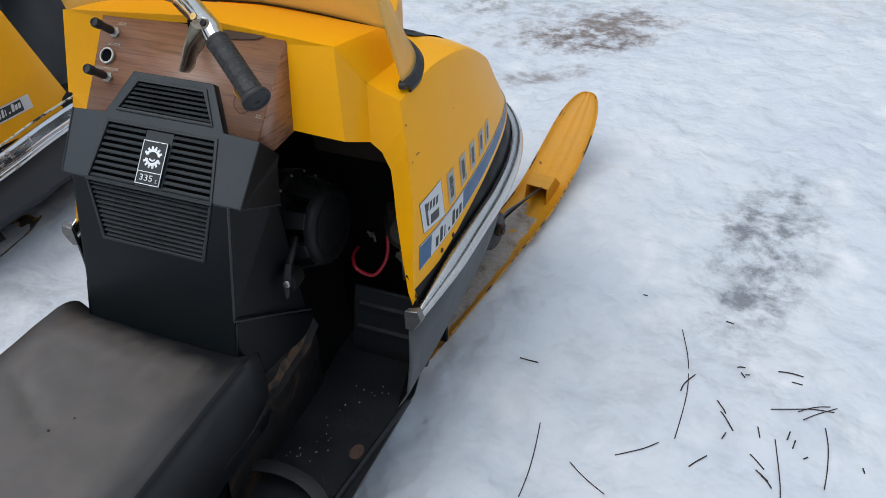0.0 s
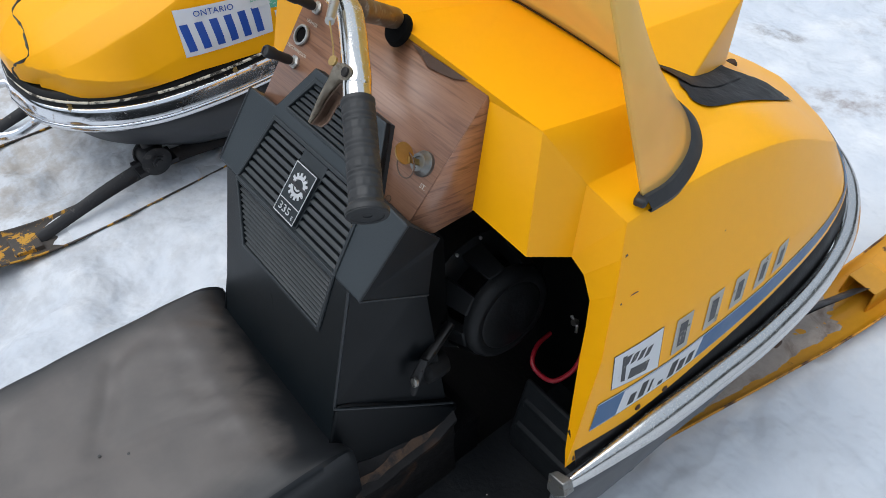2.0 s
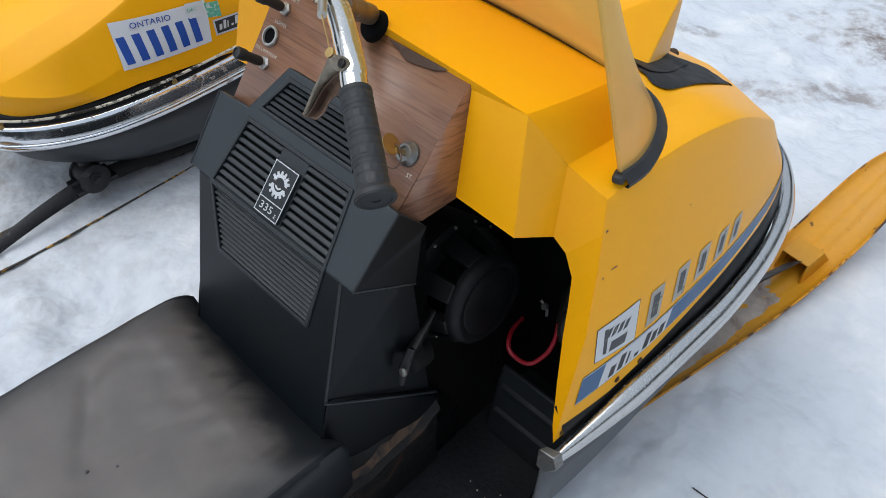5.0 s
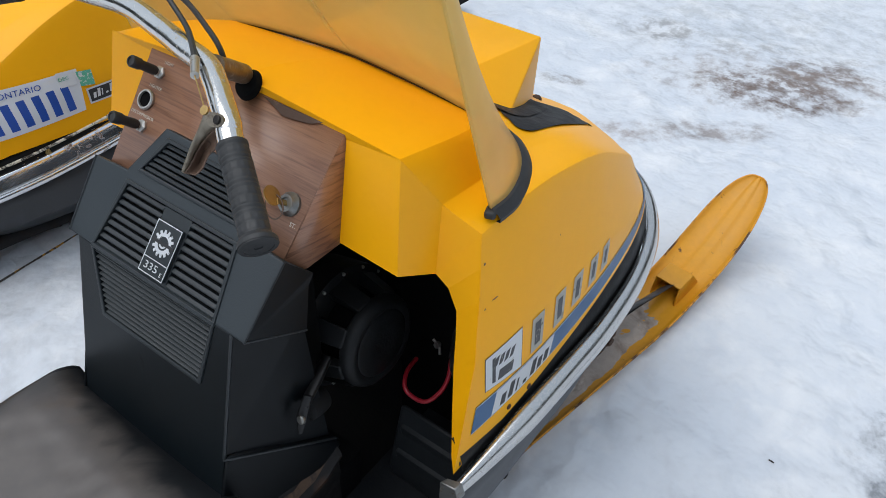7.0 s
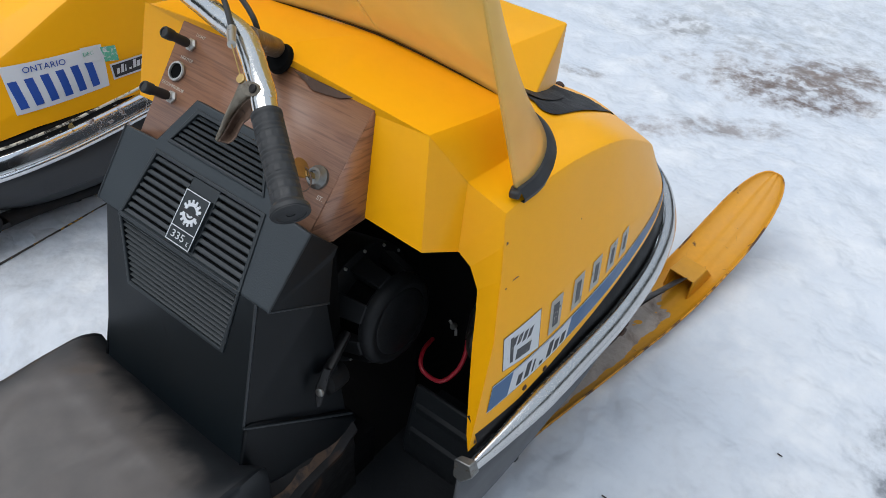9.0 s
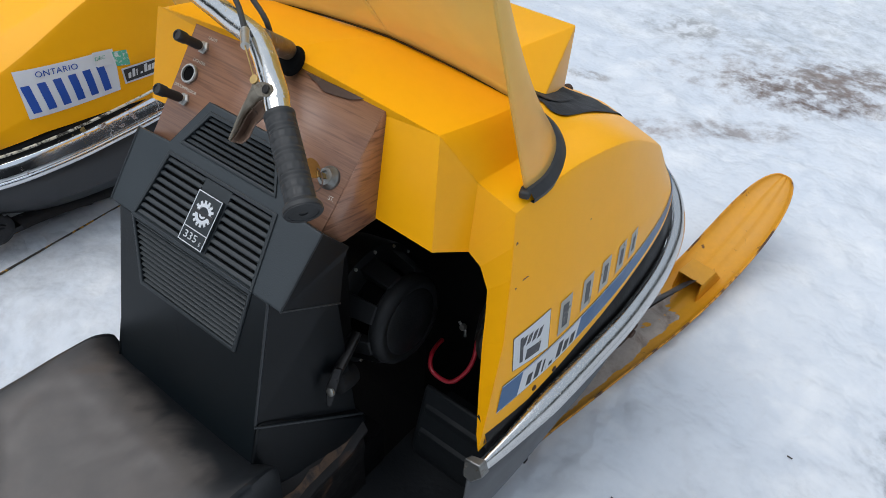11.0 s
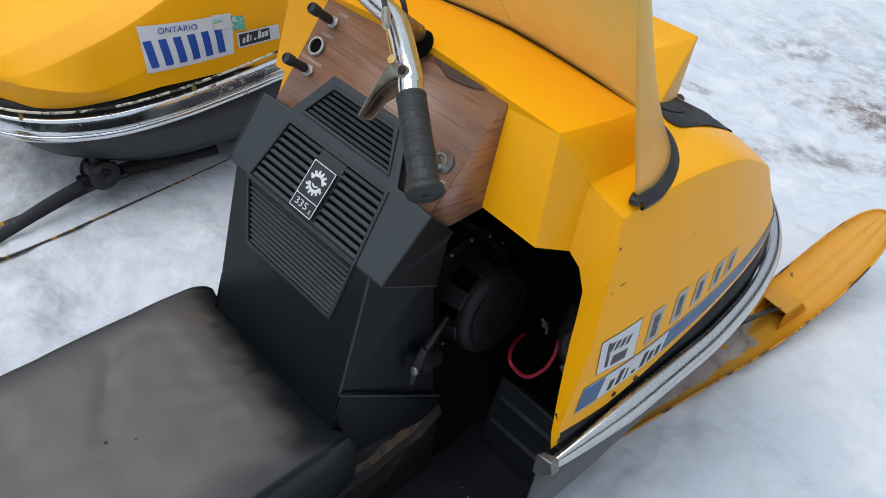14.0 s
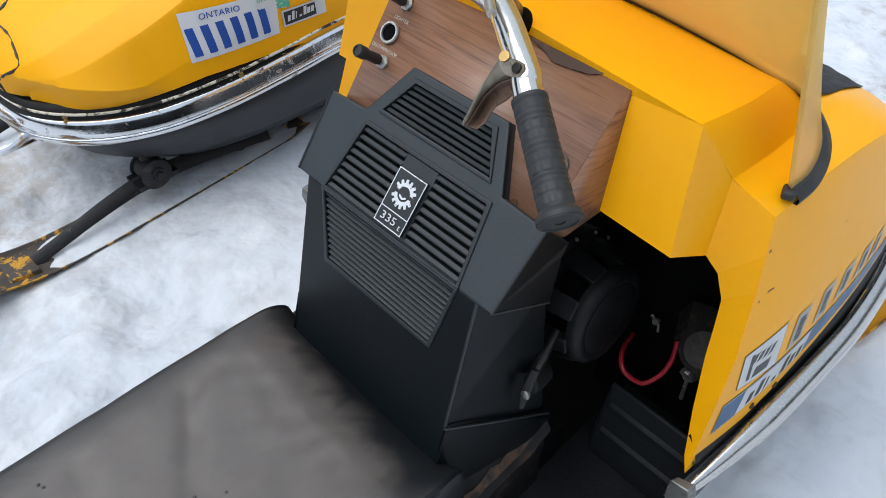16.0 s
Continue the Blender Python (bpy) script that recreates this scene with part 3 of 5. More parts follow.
def cowl_bm(full_nose=0.0, sections=COWL, rear=True):
    """The hood's shell; full_nose swells its front end."""
    bm = bmesh.new()
    rows = cowl_rows(sections)
    for r in rows:
        for k, p in enumerate(r):
            g = max(0, k / (len(r) - 1) - .80) / .20
            y0 = p.y
            f = (1 - g) * min(1, max(0, (p.y - .70) / .16)) * min(1, max(0, (p.z - .437) / .02))
            p.z += .040 * full_nose * f
            p.y += .012 * full_nose * f
            p.x *= 1 + .22 * full_nose * f
            low = g * min(1, max(0, (y0 - .62) / .22)) * full_nose
            p.z -= .028 * low
            p.y += .022 * low * min(1, max(0, (y0 - .70) / .2))
    add_loft(bm, rows)
    mirrored(bm)
    if sections is OLD_COWL or not rear:
        return bm
    # rear face beside the dash, the recess beside it, the strip behind the shoulder, and the band over the dash
    for s in (1, -1):
        q = lambda *ps: bm.faces.new([bm.verts.new((s * p[0], p[1], p[2])) for p in ps])
        wr, hc, hb, wh = (.158, .1365, .809), (.235, .134, .816), (.252, .106, .686), (.162, .109, .688)
        e1, e2, ar, tail = (.258, .177, .745), (.304, .189, .719), (.263, .162, .657), (.345, .100, .402)
        q(wr, hc, hb, wh)
        q(hc, e1, hb)
        q(e1, ar, hb)
        arch = [ar, (.279, .166, .640), (.292, .166, .610), (.297, .160, .575), (.303, .150, .535), (.318, .130, .47), (.334, .110, .418), tail]
        side = [e2, (.312, .180, .68), (.320, .170, .64), (.326, .160, .60), (.333, .150, .56), (.338, .132, .51), (.342, .115, .45), tail]
        add_loft(bm, [[(s * x, y, z) for x, y, z in arch], [(s * x, y, z) for x, y, z in side]])
        q(e1, e2, arch[0])
        q((0, .136, .832), hc, wr, (0, .139, .820))
    bmesh.ops.remove_doubles(bm, verts=bm.verts[:], dist=0.0004)
    return bm


def flat_rear(ob):
    """Plain facets behind, rounded shell in front."""
    for p in ob.data.polygons:
        if p.center.y < .2 and abs(p.normal.y) > .3:
            p.use_smooth = False


def hood_skin(bm, parent):
    """The rough inner face of a hood, a few millimetres behind the paint."""
    bmesh.ops.recalc_face_normals(bm, faces=bm.faces)
    bm.normal_update()
    way = -.005 if sum(v.normal.z for v in bm.verts) > 0 else .005
    shift = [v.normal * way for v in bm.verts]
    for v, d in zip(bm.verts, shift):
        v.co += d
    # it stops short of the rear rim
    rim = lambda z: float(np.interp(z, (.40, .56, .72, .745, .816), (.100, .150, .189, .177, .134)))
    bmesh.ops.delete(bm, geom=[v for v in bm.verts if v.co.y < rim(v.co.z) + .035], context="VERTS")
    return part("hood_lining", bm, hood_inside, parent, "brown fibreglass inner face of the hood")


def ring_path(dx=0.0, dz=0.0, dn=0.0):
    """The hood's bottom edge on one side, from the tail to the nose, moved out and down."""
    pts = [(.352, .085, .388), (.364, .20, .402), (.371, .33, .405), (.371, .46, .396), (.354, .62, .380), (.316, .76, .368), (.244, .875, .362), (.135, .952, .358), (0, .975, .357)]
    out = []
    for p in pts:
        out.append(Vector((max(0, p[0] + dx * min(1, p[0] / .2)), p[1] + (dn if p[0] < .3 else 0), p[2] + dz)))
    return smooth_path(out, 6)


def sweep_bm(path, profile, both=True, taper=0):
    """A profile of (outward, up) carried along a path that runs round the nose; taper flattens its first steps."""
    bm = bmesh.new()
    rows = []
    for i, p in enumerate(path):
        d = path[min(i + 1, len(path) - 1)] - path[max(i - 1, 0)]
        d.z = 0
        d.normalize()
        out = Vector((d.y, -d.x, 0))
        if p.x < 1e-6:
            out = Vector((0, 1, 0))
        g = min(1, (i + .6) / taper) ** .7 if taper else 1
        rows.append([p + out * (a * g) + Vector((0, 0, b * (.25 + .75 * g) - .006 * (1 - g))) for a, b in profile])
    add_loft(bm, rows)
    if both:
        mirrored(bm)
    return bm


def chrome_profile():
    """Half-round section of the chrome strip, (outward, up), with a thin turned-in lip below."""
    arc = [(.001 + .0185 * math.cos(w), -.002 + .0235 * math.sin(w)) for w in (math.radians(112 - 186 * i / 20) for i in range(21))]
    return arc + [(.004, -.0275), (-.006, -.028)]


BEAD = chrome_profile()


def make_pan(parent, lift=0.0, paint=None):
    """Belly pan: grey tub below the chrome strip, open behind the footwell."""
    rows = []
    top = ring_path(dx=-.006, dz=-.016)
    for i, p in enumerate(top):
        f = i / (len(top) - 1)
        low = lift + 0.206 + 0.044 * min(1, max(0, f / .25))
        a = Vector((p.x * 0.975, p.y - 0.008 - 0.07 * f * f, low + 0.02 * f ** 3))
        b = Vector((p.x * (.93 - .13 * min(1, f / .2)), p.y - 0.03 - 0.20 * f * f, low - .030 - .035 * min(1, f / .3)))
        c = Vector((p.x * 0.40, p.y - 0.04 - 0.26 * f * f, low - .110 + 0.03 * f ** 3))
        e = Vector((0, p.y - 0.04 - 0.28 * f * f, low - .115 + 0.03 * f ** 3))
        rows.append([p, p.lerp(a, .5) + Vector((.003, 0, 0)) * min(1, p.x / .2), a, a.lerp(b, .5), b, c, e])
    bm = bmesh.new()
    add_loft(bm, rows)
    mirrored(bm)
    ob = part("belly_pan", bm, paint or pan_grey, parent, "dark grey painted belly pan")
    ob.data.materials.append(inner_black)
    k = ob.modifiers.new("solid", "SOLIDIFY")
    k.thickness, k.offset, k.material_offset = 0.004, -1, 1
    return ob


def add_ski(parent, x, paint, label, turn=0.0, shift=(0, 0), sunk=0.0):
    """Steel ski with rolled edges, a keel groove, upturned tip, spring box and leaf spring."""
    ski = new("ski")
    ski.parent = parent
    ski.matrix_basis = pose(x, 0.95 + shift[0], shift[1], 0, 0, turn) @ pose(0, -0.95, 0)
    ski["label"] = label
    prof = [(.26, .030), (.32, .014), (.4, .010), (.85, .012), (1.0, .022), (1.12, .055), (1.22, .100), (1.31, .158), (1.355, .190)]
    path = smooth_path([(0, y, z) for y, z in prof], 12)
    bm = bmesh.new()
    rows = []
    for p in path:
        w = 0.047 + 0.017 * min(1, max(0, (p.y - .35) / .5))
        if p.y > 1.10:
            w = 0.064 * max(0.0, 1 - ((p.y - 1.10) / .2551) ** 3.3) ** 0.5 + 0.0005
        lip = 0.009 * min(1, w / .06)
        rib = min(1, w / .05)
        prof2 = [(-1, lip * 1.7), (-.96, lip * 1.35), (-.90, lip * .85), (-.80, lip * .42), (-.62, lip * .10), (-.40, -.002), (-.28, -.001), (-.20, .0012 * rib), (-.12, .0028 * rib), (.12, .0028 * rib), (.20, .0012 * rib), (.28, -.001), (.40, -.002), (.62, lip * .10), (.80, lip * .42), (.90, lip * .85), (.96, lip * 1.35), (1, lip * 1.7)]
        rows.append([p + Vector((u * w, 0, h)) for u, h in prof2])
    add_loft(bm, rows)
    blade = part("ski_blade", bm, paint, ski)
    blade.location.z = -sunk
    # worn upper edge of the rolled lips
    for k in () if sunk else (0, -1):
        bm = bmesh.new()
        edge = [r[k] + Vector((0, 0, .001)) for r in rows]
        add_tube(bm, edge + [edge[-1] + Vector((.004 if k == 0 else -.004, .0004, 0))], .0024, 6)
        part("ski_lip", bm, worn_lip, blade, "rolled ski edge worn to bare rust")
    k = blade.modifiers.new("solid", "SOLIDIFY")
    k.thickness, k.offset = 0.004, 0
    bm = bmesh.new()
    shell = [(-.034, .985, .018), (.034, .985, .018), (-.036, 1.085, .034), (.036, 1.085, .034), (-.032, .992, .070), (.032, .992, .070), (-.031, 1.050, .076), (.031, 1.050, .076)]
    vs = [bm.verts.new(p) for p in shell]
    for f in ((4, 5, 7, 6), (6, 7, 3, 2), (0, 4, 6, 2), (1, 3, 7, 5)):
        bm.faces.new([vs[i] for i in f])
    box = part("spring_bracket", bm, paint, ski)
    k = box.modifiers.new("solid", "SOLIDIFY")
    k.thickness = 0.005
    bevelled(box, 0.005)
    if sunk:
        box.location.z = -.010
    for i, (a, b) in enumerate((((0, .992, .056), (0, .36, .060)), ((0, .92, .072), (0, .44, .072)))):
        bm = bmesh.new()
        add_tube(bm, smooth_path([a, (0, .83 - .03 * i, .090 + .012 * i), (0, .68, .105 + .012 * i), (0, .52 + .03 * i, .090 + .012 * i), b], 6), 0.0145 if sunk else 0.022, 8, True, 0.16)
        part("leaf_spring", bm, spring_steel, ski)
    bm = bmesh.new()
    add_lathe(bm, [(.028, -.030), (.032, -.024), (.032, .024), (.028, .030)], pose(0, .68, .136, 0, 90, 0), 18)
    for sx in (-1, 1):
        g = .036 if sunk else .046
        add_lathe(bm, [(g, 0), (g + .002, .003), (g - .002, .007), (.018, .010)], pose(sx * .024, .68, .132, 0, sx * 90, 0), 24)
    add_tube(bm, [(0, .68, .14), (-.04 if x > 0 else .04, .67, .32)], 0.017, 12)
    part("spindle", bm, spring_steel, ski)
    bm = bmesh.new()
    add_box(bm, pose(0, .68, .115), (.062, .10, .012))
    add_tube(bm, [(-.05, .68, .14), (.05, .68, .14)], 0.009, 10)
    for sx in (-.04, .04):
        add_lathe(bm, [(.016, -.004), (.016, .004)], pose(sx, .68, .14, 0, 90, 0), 6)
    part("spring_clamp", bm, spring_steel if sunk else rusty, ski)
    return ski


from mathutils.bvhtree import BVHTree


def hood_tree(sections):
    bm = cowl_bm(0.0, sections)
    bmesh.ops.recalc_face_normals(bm, faces=bm.faces)
    t = BVHTree.FromBMesh(bm)
    bm.free()
    return t


HOOD, OLD_HOOD = hood_tree(COWL), hood_tree(OLD_COWL)
worked_on = [HOOD]


def on_side(y, z, lift=0.0015, s=1):
    """A point on the hood's side, lifted off it."""
    hit, nrm, _, _ = worked_on[0].ray_cast(Vector((s * 1.0, y, z)), Vector((-s, 0, 0)))
    if hit is None:
        return Vector((s * .2, y, z))
    if nrm.x * s < 0:
        nrm = -nrm
    return hit + nrm * lift


def decal_bm(corners, nu, nv, lift=0.0015, s=1, thick=0.0):
    """A sheet over the hood's side between four (y, z) corners: bottom rear, bottom front, top front, top rear."""
    a, b, c, d = [Vector(p) for p in corners]
    bm = bmesh.new()
    rows = []
    for i in range(nu + 1):
        u = i / nu
        rows.append([on_side(*((a.lerp(b, u)).lerp(d.lerp(c, u), j / nv)), lift, s) for j in range(nv + 1)])
    add_loft(bm, rows)
    return bm


def strip_bm(lower, upper, nv=2, lift=0.0015, s=1):
    """A long sheet between two curves of (y, z)."""
    bm = bmesh.new()
    lo = smooth_path([(y, z, 0) for y, z in lower], 6)
    hi = smooth_path([(y, z, 0) for y, z in upper], 6)
    add_loft(bm, [[on_side(*(p.lerp(q, j / nv)).xy, lift, s) for j in range(nv + 1)] for p, q in zip(lo, hi)])
    return bm


# ---- the snowmobile ----
sled = thing("snowmobile", "yellow vintage snowmobile with black seat and wood-grain dash on snow", "snowmobile")

hood = part("hood", cowl_bm(), hood_paint, sled, "faceted yellow fibreglass hood", 14)
flat_rear(hood)
hood_skin(cowl_bm(0.0, COWL, False), hood)

part("bumper_strip", sweep_bm(ring_path(dx=.003), BEAD, True, 8), bumper_chrome, sled, "pitted chrome bumper strip", 75)
part("rubber_seal", sweep_bm(ring_path(dx=-.014, dz=.012)[2:], [(-.013, .042), (-.011, .041), (.0, .030), (.007, .008), (.008, -.01)]), black_trim, sled, "black rubber seal")
make_pan(sled)

# end caps of the chrome strip
for s in (1, -1):
    bm = bmesh.new()
    add_hull(bm, [(s * x, y, z) for x, y, z in ((.338, .080, .404), (.362, .080, .408), (.368, .080, .388), (.352, .080, .362), (.338, .080, .364), (.342, .090, .404), (.363, .094, .408), (.369, .094, .388), (.353, .092, .364), (.342, .090, .364))])
    bevelled(part("bumper_end_cap", bm, cap_zinc, sled), 0.002)

# stripe along the side: white name field, blue band, thin dark and white outlines
LOW = [(.134, .449), (.22, .455), (.32, .461), (.42, .467), (.52, .472), (.63, .474), (.73, .471), (.80, .464)]
TOP = [(.146, .486), (.23, .490), (.33, .494), (.43, .498), (.53, .499), (.64, .495), (.735, .485), (.805, .469)]


def shifted(line, d):
    return [(y, z + d) for y, z in line]


for s in (1, -1):
    part("stripe_outline", strip_bm(shifted(LOW, -.0022), shifted(TOP, .0022), 2, 0.0005, s), ink, hood)
    part("stripe_edge", strip_bm(shifted(LOW, -.0013), shifted(TOP, .0013), 2, 0.0007, s), white_decal, hood)
    part("stripe_blue", strip_bm(LOW, TOP, 2, 0.0009, s), blue_decal, hood, "blue vinyl stripe")
    part("stripe_white_field", decal_bm([(.172, .4525), (.300, .460), (.312, .493), (.184, .4875)], 10, 3, 0.0011, s), white_decal, hood)
    # the maker's name as slanted bars
    bm = bmesh.new()
    for i, (w, h) in enumerate(((.010, .7), (.010, 1), (.004, .8), (.008, .25), (.011, 1), (.011, .7), (.011, .7))):
        y0 = .188 + i * .0158
        zb = .4570 + .00085 * i
        bm2 = decal_bm([(y0, zb), (y0 + w, zb), (y0 + w + .008 * h, zb + .024 * h), (y0 + .008 * h, zb + .024 * h)], 2, 3, 0.0013, s)
        me = bpy.data.meshes.new("t")
        bm2.to_mesh(me)
        bm2.free()
        bm.from_mesh(me)
        bpy.data.meshes.remove(me)
    part("name_bars", bm, ink, hood)
    # square sticker with a torn checked flag
    part("sticker", decal_bm([(.164, .5025), (.233, .495), (.235, .561), (.167, .554)], 6, 6, 0.0008, s), white_decal, hood, "scuffed white square sticker")
    part("sticker_border", decal_bm([(.1630, .5016), (.2340, .4940), (.2360, .5620), (.1660, .5550)], 6, 6, 0.0006, s), soft_ink, hood)
    for i in range(4):
        y0, z0 = .178 + .010 * i, .541 - .001 * i
        part("sticker_check", decal_bm([(y0, z0 - .010), (y0 + .008, z0 - .008), (y0 + .014, z0 + .006), (y0 + .006, z0 + .004)], 2, 2, 0.0010, s), soft_ink, hood)
    part("sticker_check", decal_bm([(.176, .508), (.182, .507), (.184, .548), (.178, .548)], 2, 3, 0.0010, s), soft_ink, hood)
    part("sticker_check", decal_bm([(.186, .506), (.214, .504), (.218, .520), (.190, .522)], 2, 3, 0.0010, s), soft_ink, hood)
    # five stick-on characters, kept as plain bars
    for i in range(5):
        y0, z0 = (.253, .307, .355, .402, .442)[i], (.500, .505, .508, .510, .511)[i]
        w, h = .027 - .001 * i, .058 - .0035 * i
        part("number_tile", decal_bm([(y0, z0), (y0 + w, z0 + .001), (y0 + w + .004, z0 + h), (y0 + .004, z0 + h - .001)], 3, 4, 0.0008, s), silver_tile, hood, "weathered silver number tile")
        part("number_bar", decal_bm([(y0 + .008, z0 + .010), (y0 + w - .006, z0 + .010), (y0 + w - .004, z0 + h - .010), (y0 + .010, z0 + h - .010)], 2, 3, 0.0011, s), soft_ink, hood)
    # rivets under the stripe
    for y0 in (.208, .252):
        c = on_side(y0, .438 + .05 * (y0 - .2), 0, s)
        bm = bmesh.new()
        add_lathe(bm, [(.0045, 0), (.004, .0018), (.0015, .0028)], axes(c, (0, 1, 0), (s, 0, 0)), 8)
        part("rivet", bm, rusty, hood)

# small chips in the paint
for y0, z0, w, h in ((.189, .628, .012, .0025), (.185, .679, .004, .004), (.176, .622, .003, .003), (.330, .640, .003, .002), (.118, .412, .006, .006), (.110, .408, .004, .009)):
    part("paint_chip", decal_bm([(y0, z0), (y0 + w, z0 + .001), (y0 + w * .8, z0 + h), (y0 + w * .2, z0 + h * .8)], 2, 2, 0.0005), inside_rust, hood)

# headlight housing in front of the windshield
bm = bmesh.new()
add_hull(bm, [(s * x, y, z) for s in (1, -1) for x, y, z in ((.131, .602, .750), (.121, .616, .630), (.146, .560, .640), (.190, .42, .712), (.196, .42, .67), (.120, .385, .768), (.02, .385, .776))])
bevelled(part("headlight_housing", bm, hood_paint, sled), 0.006, 3)
bm = bmesh.new()
add_lathe(bm, [(.040, 0), (.044, .006), (.038, .012), (.02, .014)], axes((0, .600, .695), (1, 0, 0), (0, 1, -.1)), 24)
part("headlight_lens", bm, chrome, sled)
# black tape down both sides of the housing, run out over the nose
for s in (1, -1):
    bm = bmesh.new()
    outer = smooth_path([(.212, .372, 0), (.243, .376, 0), (.243, .45, 0), (.234, .56, 0), (.214, .65, 0), (.192, .705, 0)], 6)
    inner = smooth_path([(.170, .42, 0), (.134, .47, 0), (.130, .52, 0), (.150, .572, 0), (.168, .63, 0), (.176, .690, 0)], 6)
    rows = []
    for j, (o, i) in enumerate(zip(outer, inner)):
        row = []
        for k in range(9):
            p = i.lerp(o, k / 8) + Vector((.002 * math.sin(j * 2.3 + 1) * (k == 0), .0025 * math.sin(j * 1.3) * (k == 8), 0))
            hit, nrm, _, _ = HOOD.ray_cast(Vector((s * p.x, p.y, 2)), Vector((0, 0, -1)))
            row.append(hit + nrm * (.0022 if nrm.z > 0 else -.0022) + Vector((0, 0, .0007 * math.sin(k * 1.9 + j * .8))))
        rows.append(row)
    add_loft(bm, rows)
    part("hood_tape", bm, hood_tape_black, sled, "cracked black tape beside the headlight housing")
    bm = bmesh.new()
    rows = []
    for j in range(9):
        y = .395 + .17 * j / 8
        row = []
        for k in range(3):
            x = .150 + .030 * k - .03 * max(0, y - .45) / .11
            hit, nrm, _, _ = HOOD.ray_cast(Vector((s * x, y, 2)), Vector((0, 0, -1)))
            row.append(hit + nrm * (.0034 if nrm.z > 0 else -.0034) + Vector((0, 0, .0008 * math.sin(j * 1.7 + k))))
        rows.append(row)
    add_loft(bm, rows)
    part("hood_tape", bm, hood_tape_black, sled, "second strip of black tape lapped over the first")
# small latch knob beyond the housing
bm = bmesh.new()
add_lathe(bm, [(.008, 0), (.009, .006), (.009, .012), (.006, .016)], pose(.108, .655, .602), 12)
part("hood_latch", bm, rusty, sled)

# windshield: bent amber sheet on a black rubber foot
BASE_R = [(.300, .212, .734), (.301, .247, .735), (.290, .288, .738), (.270, .320, .742), (.242, .334, .754), (.212, .318, .772), (.14, .322, .779), (.06, .324, .784), (0, .325, .786)]
TOPS_R = [(.276, .129, 1.02), (.273, .146, 1.02), (.260, .162, 1.022), (.236, .171, 1.026), (.205, .174, 1.03), (.165, .165, 1.034), (.11, .172, 1.04), (.05, .176, 1.045), (0, .177, 1.045)]
base = smooth_path(BASE_R, 6)
tops = smooth_path(TOPS_R, 6)
bm = bmesh.new()
# the wings straighten quickly above the foot
add_loft(bm, [[base[0].lerp(tops[0], u) + (b - base[0]).lerp(t - tops[0], 1 - (1 - u) ** 1.6) for u in (j / 9 for j in range(10))] for b, t in zip(base, tops)])
mirrored(bm)
shield = part("windshield", bm, amber, sled, "bent amber acrylic windshield", 60)
k = shield.modifiers.new("solid", "SOLIDIFY")
k.thickness, k.offset = 0.004, 0
shield.visible_shadow = False
for s in (1, -1):
    bm = bmesh.new()
    rows = []
    for b, t in zip(base, tops):
        u = (t - b).normalized()
        o = Vector((b.x * 1.0, b.y - .20, 0)).normalized()
        thin = 1 if b.x > .225 else .55
        rows.append([b + o * a * thin + u * h * thin for a, h in ((-.004, .004), (-.005, -.012), (.009, -.014), (.011, -.007), (.008, .000), (.005, .006), (-.003, .009))])
    for r in rows:
        for v in r:
            v.x *= s
    add_loft(bm, rows)
    part("windshield_rubber", bm, rubber, sled, "black rubber windshield foot")
for s in (1, -1):
    bm = bmesh.new()
    add_box(bm, pose(s * .3005, .2105, .7345, 0, 0, s * 20), (.013, .016, .010))
    bevelled(part("windshield_clip", bm, rubber, sled), .003)

# wood-grain dash: sloping face with bent ends
bm = bmesh.new()
bm.faces.new([bm.verts.new(p) for p in ((-.158, .1385, .818), (-.150, .025, .686), (.148, .025, .686), (.158, .1385, .818))])
dash = part("dash", bm, wood, sled, "wood-grain laminate dashboard", 20)
k = dash.modifiers.new("solid", "SOLIDIFY")
k.thickness, k.offset = 0.003, 1
for s in (1, -1):
    bm = bmesh.new()
    bm.faces.new([bm.verts.new((s * x, y, z)) for x, y, z in ((.158, .1385, .818), (.149, .027, .686), (.160, .062, .680))])
    bm.faces.new([bm.verts.new((s * x, y, z)) for x, y, z in ((.158, .1385, .818), (.160, .062, .680), (.165, .110, .686))])
    bmesh.ops.remove_doubles(bm, verts=bm.verts[:], dist=.0005)
    end = part("dash_end", bm, end_wood, dash, "bent wood-grain end of the dash", 20)
    k = end.modifiers.new("solid", "SOLIDIFY")
    k.thickness, k.offset = 0.002, 0
# laminate peeled off along the upper edge
bm = bmesh.new()
N4 = Vector((0, -.7725, .635)) * .002
bm.faces.new([bm.verts.new(Vector(p) + N4) for p in ((.036, .1370, .8162), (.060, .1375, .8168), (.098, .1375, .8168), (.128, .1372, .8164), (.112, .1330, .8113), (.092, .1312, .8091), (.072, .1300, .8077), (.058, .1335, .8119))])
part("peeled_laminate", bm, peeled_wood, dash, "dark bare wood where the laminate peeled off", 0)

# console: vinyl box with two louvred panels
NU, NL = Vector((0, -.7525, .6585)), Vector((0, -.968, .2516))
UP = axes((0, -.036, .638), (1, 0, 0), NU)
LO = axes((0, -.036, .638), (1, 0, 0), NL)


def in_up(u, v, h=0.0):
    return UP @ Vector((u, v, h))


